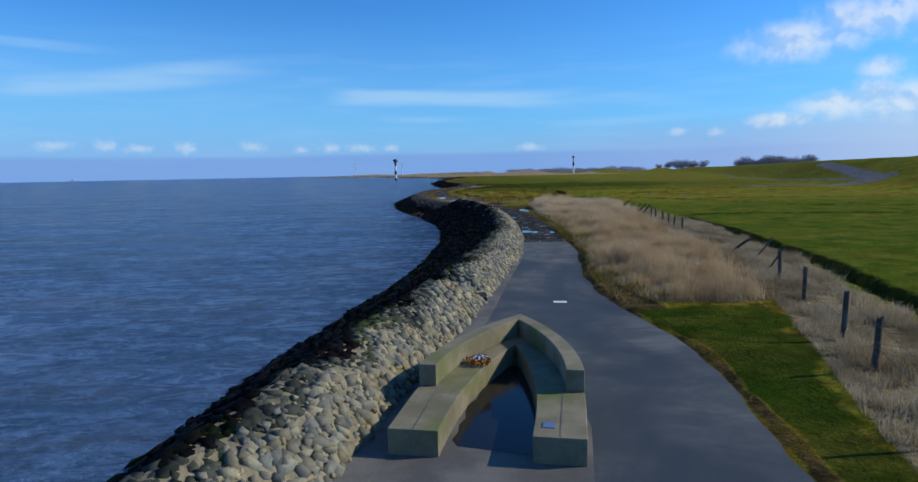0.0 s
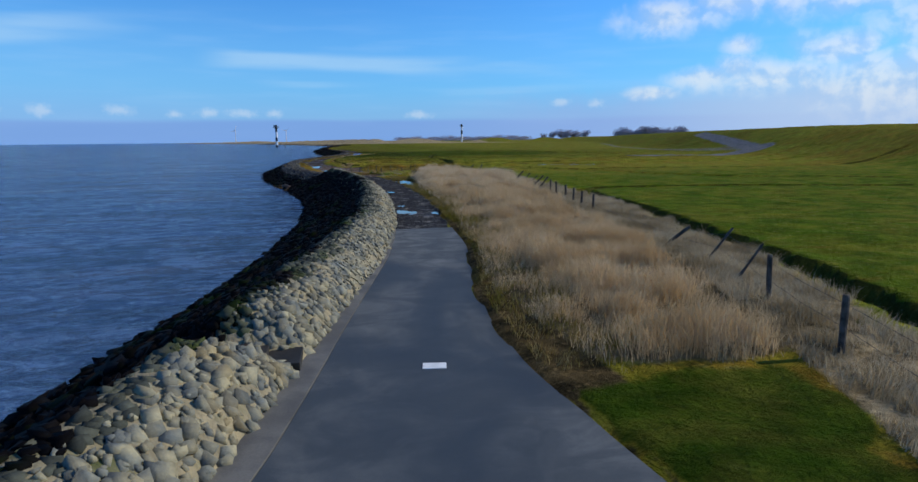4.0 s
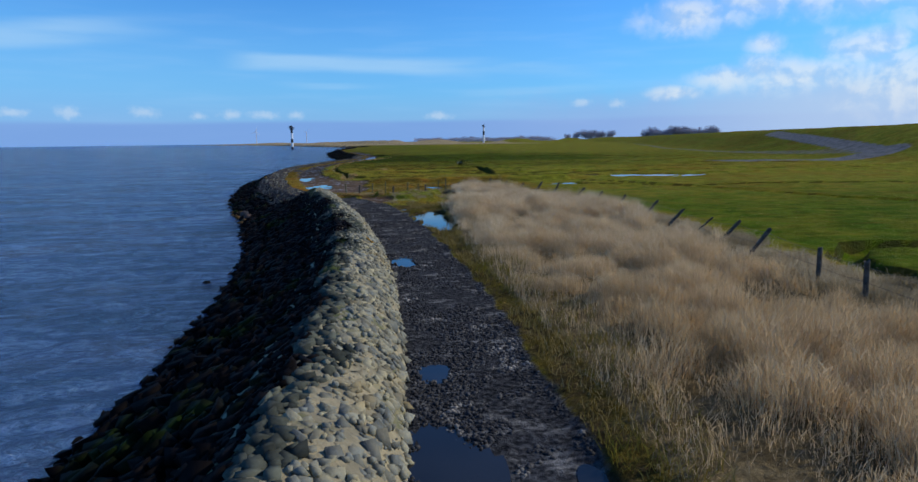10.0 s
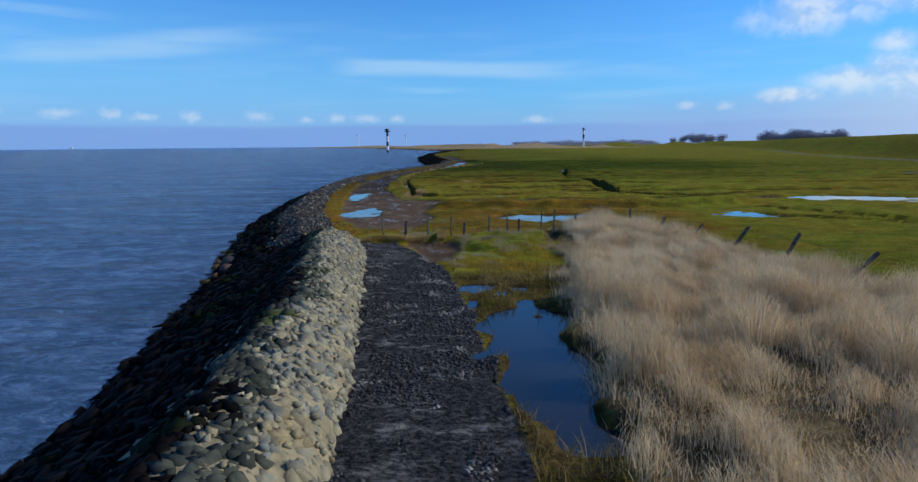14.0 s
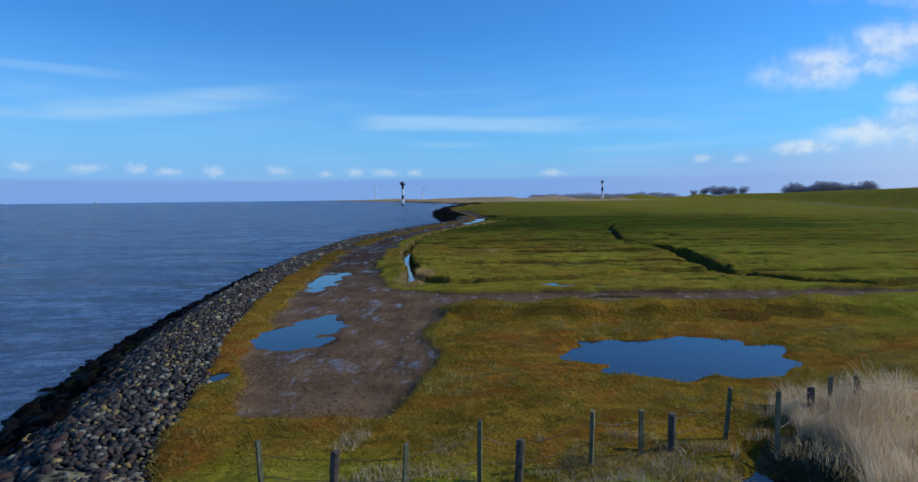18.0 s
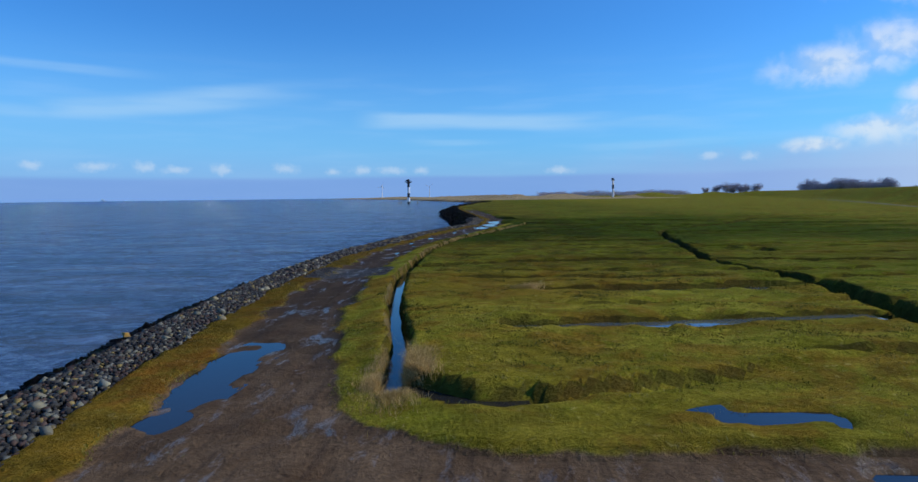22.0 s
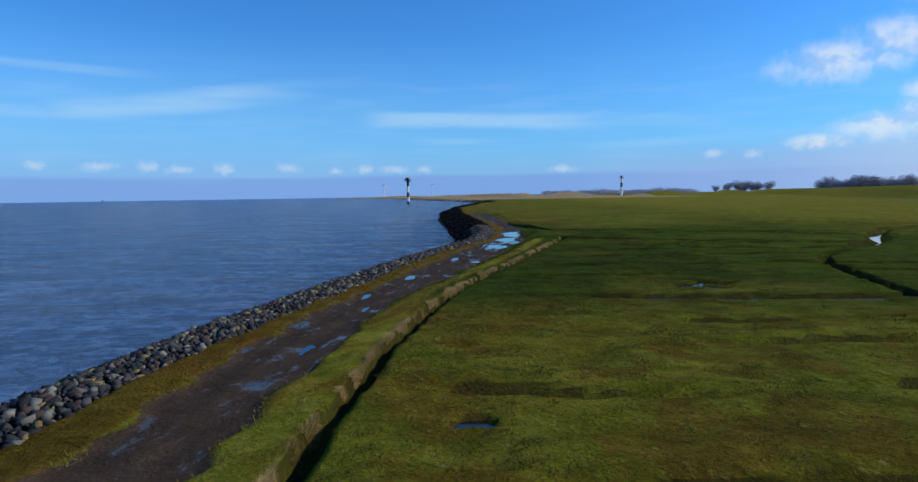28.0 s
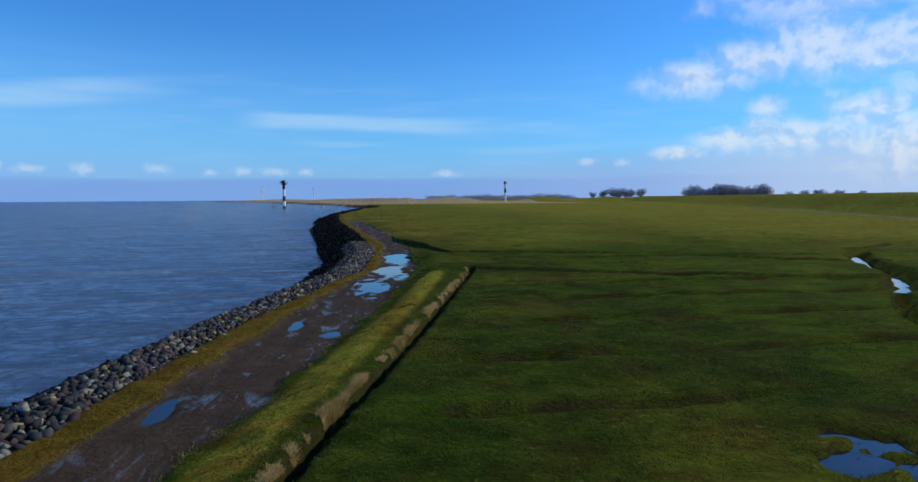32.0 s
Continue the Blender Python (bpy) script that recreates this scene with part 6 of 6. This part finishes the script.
# ---- beacons ----
def beacon(name, m, bands, head, label):
    b = thing(name, m, label, "beacon tower")
    for z0, z1, r0, r1, mat, lab in bands:
        bm = tube(bmesh.new(), (0, 0, z0), (0, 0, z1), r0, r1, 20)
        part("shaft", bm, mat, b, lab)
    z0, w, h = head
    bm = bmesh.new()
    tube(bm, (0, 0, z0 - 0.9), (0, 0, z0), w * 0.2, w * 0.42, 16)
    part("bracket", bm, BLACKPAINT, b)
    deck = part("platform", box(bmesh.new(), 0, 0, z0 + 0.12, w, w, 0.24, 0.03), BLACKPAINT, b)
    part("lantern_room", tube(bmesh.new(), (0, 0, z0 + 0.24), (0, 0, z0 + h), w * 0.22, w * 0.2, 12), BLACKPAINT, b)
    for sx in (-1, 1):
        for sy in (-1, 1):
            part("rail_post", box(bmesh.new(), sx * w * 0.47, sy * w * 0.47, z0 + 0.75, 0.12, 0.12, 1.05), BLACKPAINT, deck)
    for k in (0.8, 1.25):
        for s in (-1, 1):
            part("rail", box(bmesh.new(), 0, s * w * 0.47, z0 + k, w * 0.94, 0.07, 0.07), BLACKPAINT, deck)
            part("rail", box(bmesh.new(), s * w * 0.47, 0, z0 + k, 0.07, w * 0.94, 0.07), BLACKPAINT, deck)
    part("aerial", tube(bmesh.new(), (0.3 * w, 0, z0 + 0.3), (0.3 * w, 0, z0 + h + 0.8), 0.07, 0.05, 6), BLACKPAINT, b)
    part("radar_box", box(bmesh.new(), -0.28 * w, 0, z0 + h * 0.6, w * 0.3, w * 0.3, h * 0.5, 0.03), BLACKPAINT, b)
    return b


beacon("beacon_tower", pose(-61.5, 619, WATER_Z),
       [(-2, 2.2, 1.15, 1.15, BLACKPAINT, "black band"), (2.2, 5.8, 1.1, 1.08, WHITEPAINT, "white band"), (5.8, 9.2, 1.06, 1.04, BLACKPAINT, "black band"),
        (9.2, 14.2, 1.02, 1.0, WHITEPAINT, "white band"), (14.2, 17.6, 0.98, 0.95, BLACKPAINT, "black band")], (18.0, 5.0, 2.6), "black and white banded beacon tower standing in the sea")
beacon("beacon_tower", pose(186, 1035, 0),
       [(-1, 12.5, 1.6, 1.5, WHITEPAINT, "white band"), (12.5, 18.5, 1.5, 1.45, BLACKPAINT, "black band"), (18.5, 24.2, 1.45, 1.4, WHITEPAINT, "white band")],
       (25.2, 5.2, 3.2), "black and white banded beacon tower behind the dike")
pile_me = shared(tube(bmesh.new(), (0, 0, -3), (0, 0, 3.2), 0.35, 0.3, 10), "mooring_pile", OLDWOOD)
for x, y, k in ((-70, 622, 1), (-54.5, 622, 1), (-36, 628, 0.8), (-16, 634, 0.7), (-69, 628, 0.8)):
    ob = new("mooring_pile", pile_me)
    ob.matrix_basis = pose(x, y, WATER_Z, 0, 0, 0) @ Matrix.Diagonal((1, 1, k, 1))
    tagged(ob, "dark wooden mooring pile standing in the sea", "pile", "mooring piles")


# ---- far trees ----
def tree(seed, h):
    r = random.Random(seed)
    t = thing("tree", pose(0, -900, 0), "bare winter tree with a wide twiggy crown", "tree", "trees behind the dike")
    bm = tube(bmesh.new(), (0, 0, -0.5), (0, 0, h * 0.4), h * 0.028, h * 0.018, 7)
    tips = []
    for i in range(9):
        a = i * 2.4 + r.uniform(-0.4, 0.4)
        s = Vector((0, 0, h * r.uniform(0.12, 0.34)))
        e = s + Vector((math.cos(a), math.sin(a), r.uniform(0.7, 1.7))).normalized() * h * r.uniform(0.3, 0.5)
        tube(bm, s, e, h * 0.012, h * 0.004, 5)
        tips.append((s, e))
    part("trunk", bm, BARK, t)
    V, F = [], []
    heads = [(e, h * r.uniform(0.13, 0.2)) for _, e in tips] + [(s.lerp(e, 0.55), h * 0.17) for s, e in tips] + [(Vector((0, 0, h * 0.6)), h * 0.25), (Vector((0, 0, h * 0.42)), h * 0.26)]
    for i in range(2200):
        c0, rad = r.choice(heads)
        q = Vector((r.gauss(0, 1), r.gauss(0, 1), r.gauss(0, 1))).normalized() * rad * r.random() ** 0.45
        c = c0 + Vector((q.x, q.y, q.z * 0.8))
        d = (q.normalized() + Vector((r.gauss(0, 0.5), r.gauss(0, 0.5), r.gauss(0.3, 0.5)))).normalized() * h * r.uniform(0.03, 0.07)
        side = d.cross(Vector((r.gauss(0, 1), r.gauss(0, 1), r.gauss(0, 1)))).normalized() * h * 0.011
        k = len(V)
        V += [c - side, c + side, c + d]
        F.append((k, k + 1, k + 2))
    part("crown", mesh_from("crown", V, F), TWIG, t)
    return t


MODELS = [tree(k, 15.0) for k in (1, 2, 3)]
trng = random.Random(12)
n = 0
for x0, x1, y0, y1, count, k0, k1 in ((425, 520, 930, 990, 24, 1.3, 1.9), (395, 470, 1210, 1280, 8, 1.3, 1.9), (450, 458, 1765, 1775, 1, 1.2, 1.3), (560, 640, 900, 960, 8, 0.8, 1.2)):
    for i in range(count):
        m = MODELS[n % 3]
        k = trng.uniform(k0, k1)
        made = copy_thing(m, pose(x0 + (x1 - x0) * (i + trng.random()) / count, trng.uniform(y0, y1), 0, 0, 0, trng.uniform(0, 360)))
        made.scale = (k, k, k)
        n += 1
for m in MODELS:
    m.matrix_basis = pose(470 + 12 * MODELS.index(m), 985, 0)
V, F = [], []
for i in range(20000):
    u = trng.random()
    x, y = 120 + 330 * u + trng.gauss(0, 4), 1560 + trng.uniform(-40, 40)
    tall = 8 + 7 * noise.noise((x * 0.05, 1, 0)) + 8 * noise.noise((x * 0.22, 4, 0))
    c = Vector((x, y, trng.random() ** 0.7 * max(tall, 3) + 1))
    d = Vector((trng.gauss(0, 1), trng.gauss(0, 1), abs(trng.gauss(0.5, 0.8)))).normalized() * trng.uniform(1.2, 3)
    s = d.cross(Vector((trng.gauss(0, 1), trng.gauss(0, 1), trng.gauss(0, 1)))).normalized() * 0.35
    k = len(V)
    V += [c - s, c + s, c + d]
    F.append((k, k + 1, k + 2))
tagged(with_material(new("far_woods", mesh_from("far_woods", V, F)), TWIG), "strip of bare far woodland on the horizon", "trees", kind="stuff")

# ---- ship and wind turbines on the horizon ----
ship = thing("ship", pose(-2250, 3720, WATER_Z, 0, 0, -20), "small white ship far out on the sea", "ship")
bm = prism(bmesh.new(), [(-22, -4), (16, -4), (24, 0), (16, 4), (-22, 4)], -1, 4)
part("hull", bm, WHITEPAINT, ship)
part("superstructure", box(bmesh.new(), -8, 0, 7.5, 16, 6, 7, 0.3), WHITEPAINT, ship)
part("mast", tube(bmesh.new(), (-6, 0, 11), (-6, 0, 19), 0.5, 0.3, 8), WHITEPAINT, ship)
for x, y, turn in ((-560, 3455, 15), (-330, 3700, 50)):
    t = thing("wind_turbine", pose(x, y, 0), "white three-bladed wind turbine far away", "wind turbine", "far wind turbines")
    part("tower", tube(bmesh.new(), (0, 0, 0), (0, 0, 60), 2.2, 1.2, 12), WHITEPAINT, t)
    part("nacelle", box(bmesh.new(), 0, 0, 61, 3, 8, 3, 0.3), WHITEPAINT, t)
    for i in range(3):
        a = radians(turn + 120 * i)
        part("blade", tube(bmesh.new(), (0, -4.5, 61), (26 * math.sin(a), -4.5, 61 + 26 * math.cos(a)), 1.1, 0.25, 6), WHITEPAINT, t)

# ---- single stones of the bank nearest to the path ----
STONE_MESHES = []
for v, f in SHAPES:
    me = mesh_from("stone", v, [tuple(int(k) for k in t) for t in f])
    me.materials.append(STONE)
    STONE_MESHES.append(me)
spots = choose(pale, near)
rot = turns(len(spots[0]), spots[3], spots[4], 0.25)
for i in range(min(len(spots[0]), 300)):
    ob = new("stone", STONE_MESHES[int(srng.integers(0, len(STONE_MESHES)))])
    ob.parent = bank
    s = 0.30 * srng.uniform(0.6, 1.4)
    c = Vector((spots[0][i], spots[1][i], spots[2][i])) - Vector(rot[i][:, 2]) * s * 0.15
    ob.matrix_basis = Matrix.Translation(c) @ Matrix(rot[i].tolist()).to_4x4() @ Matrix.Diagonal((s, s, s, 1))
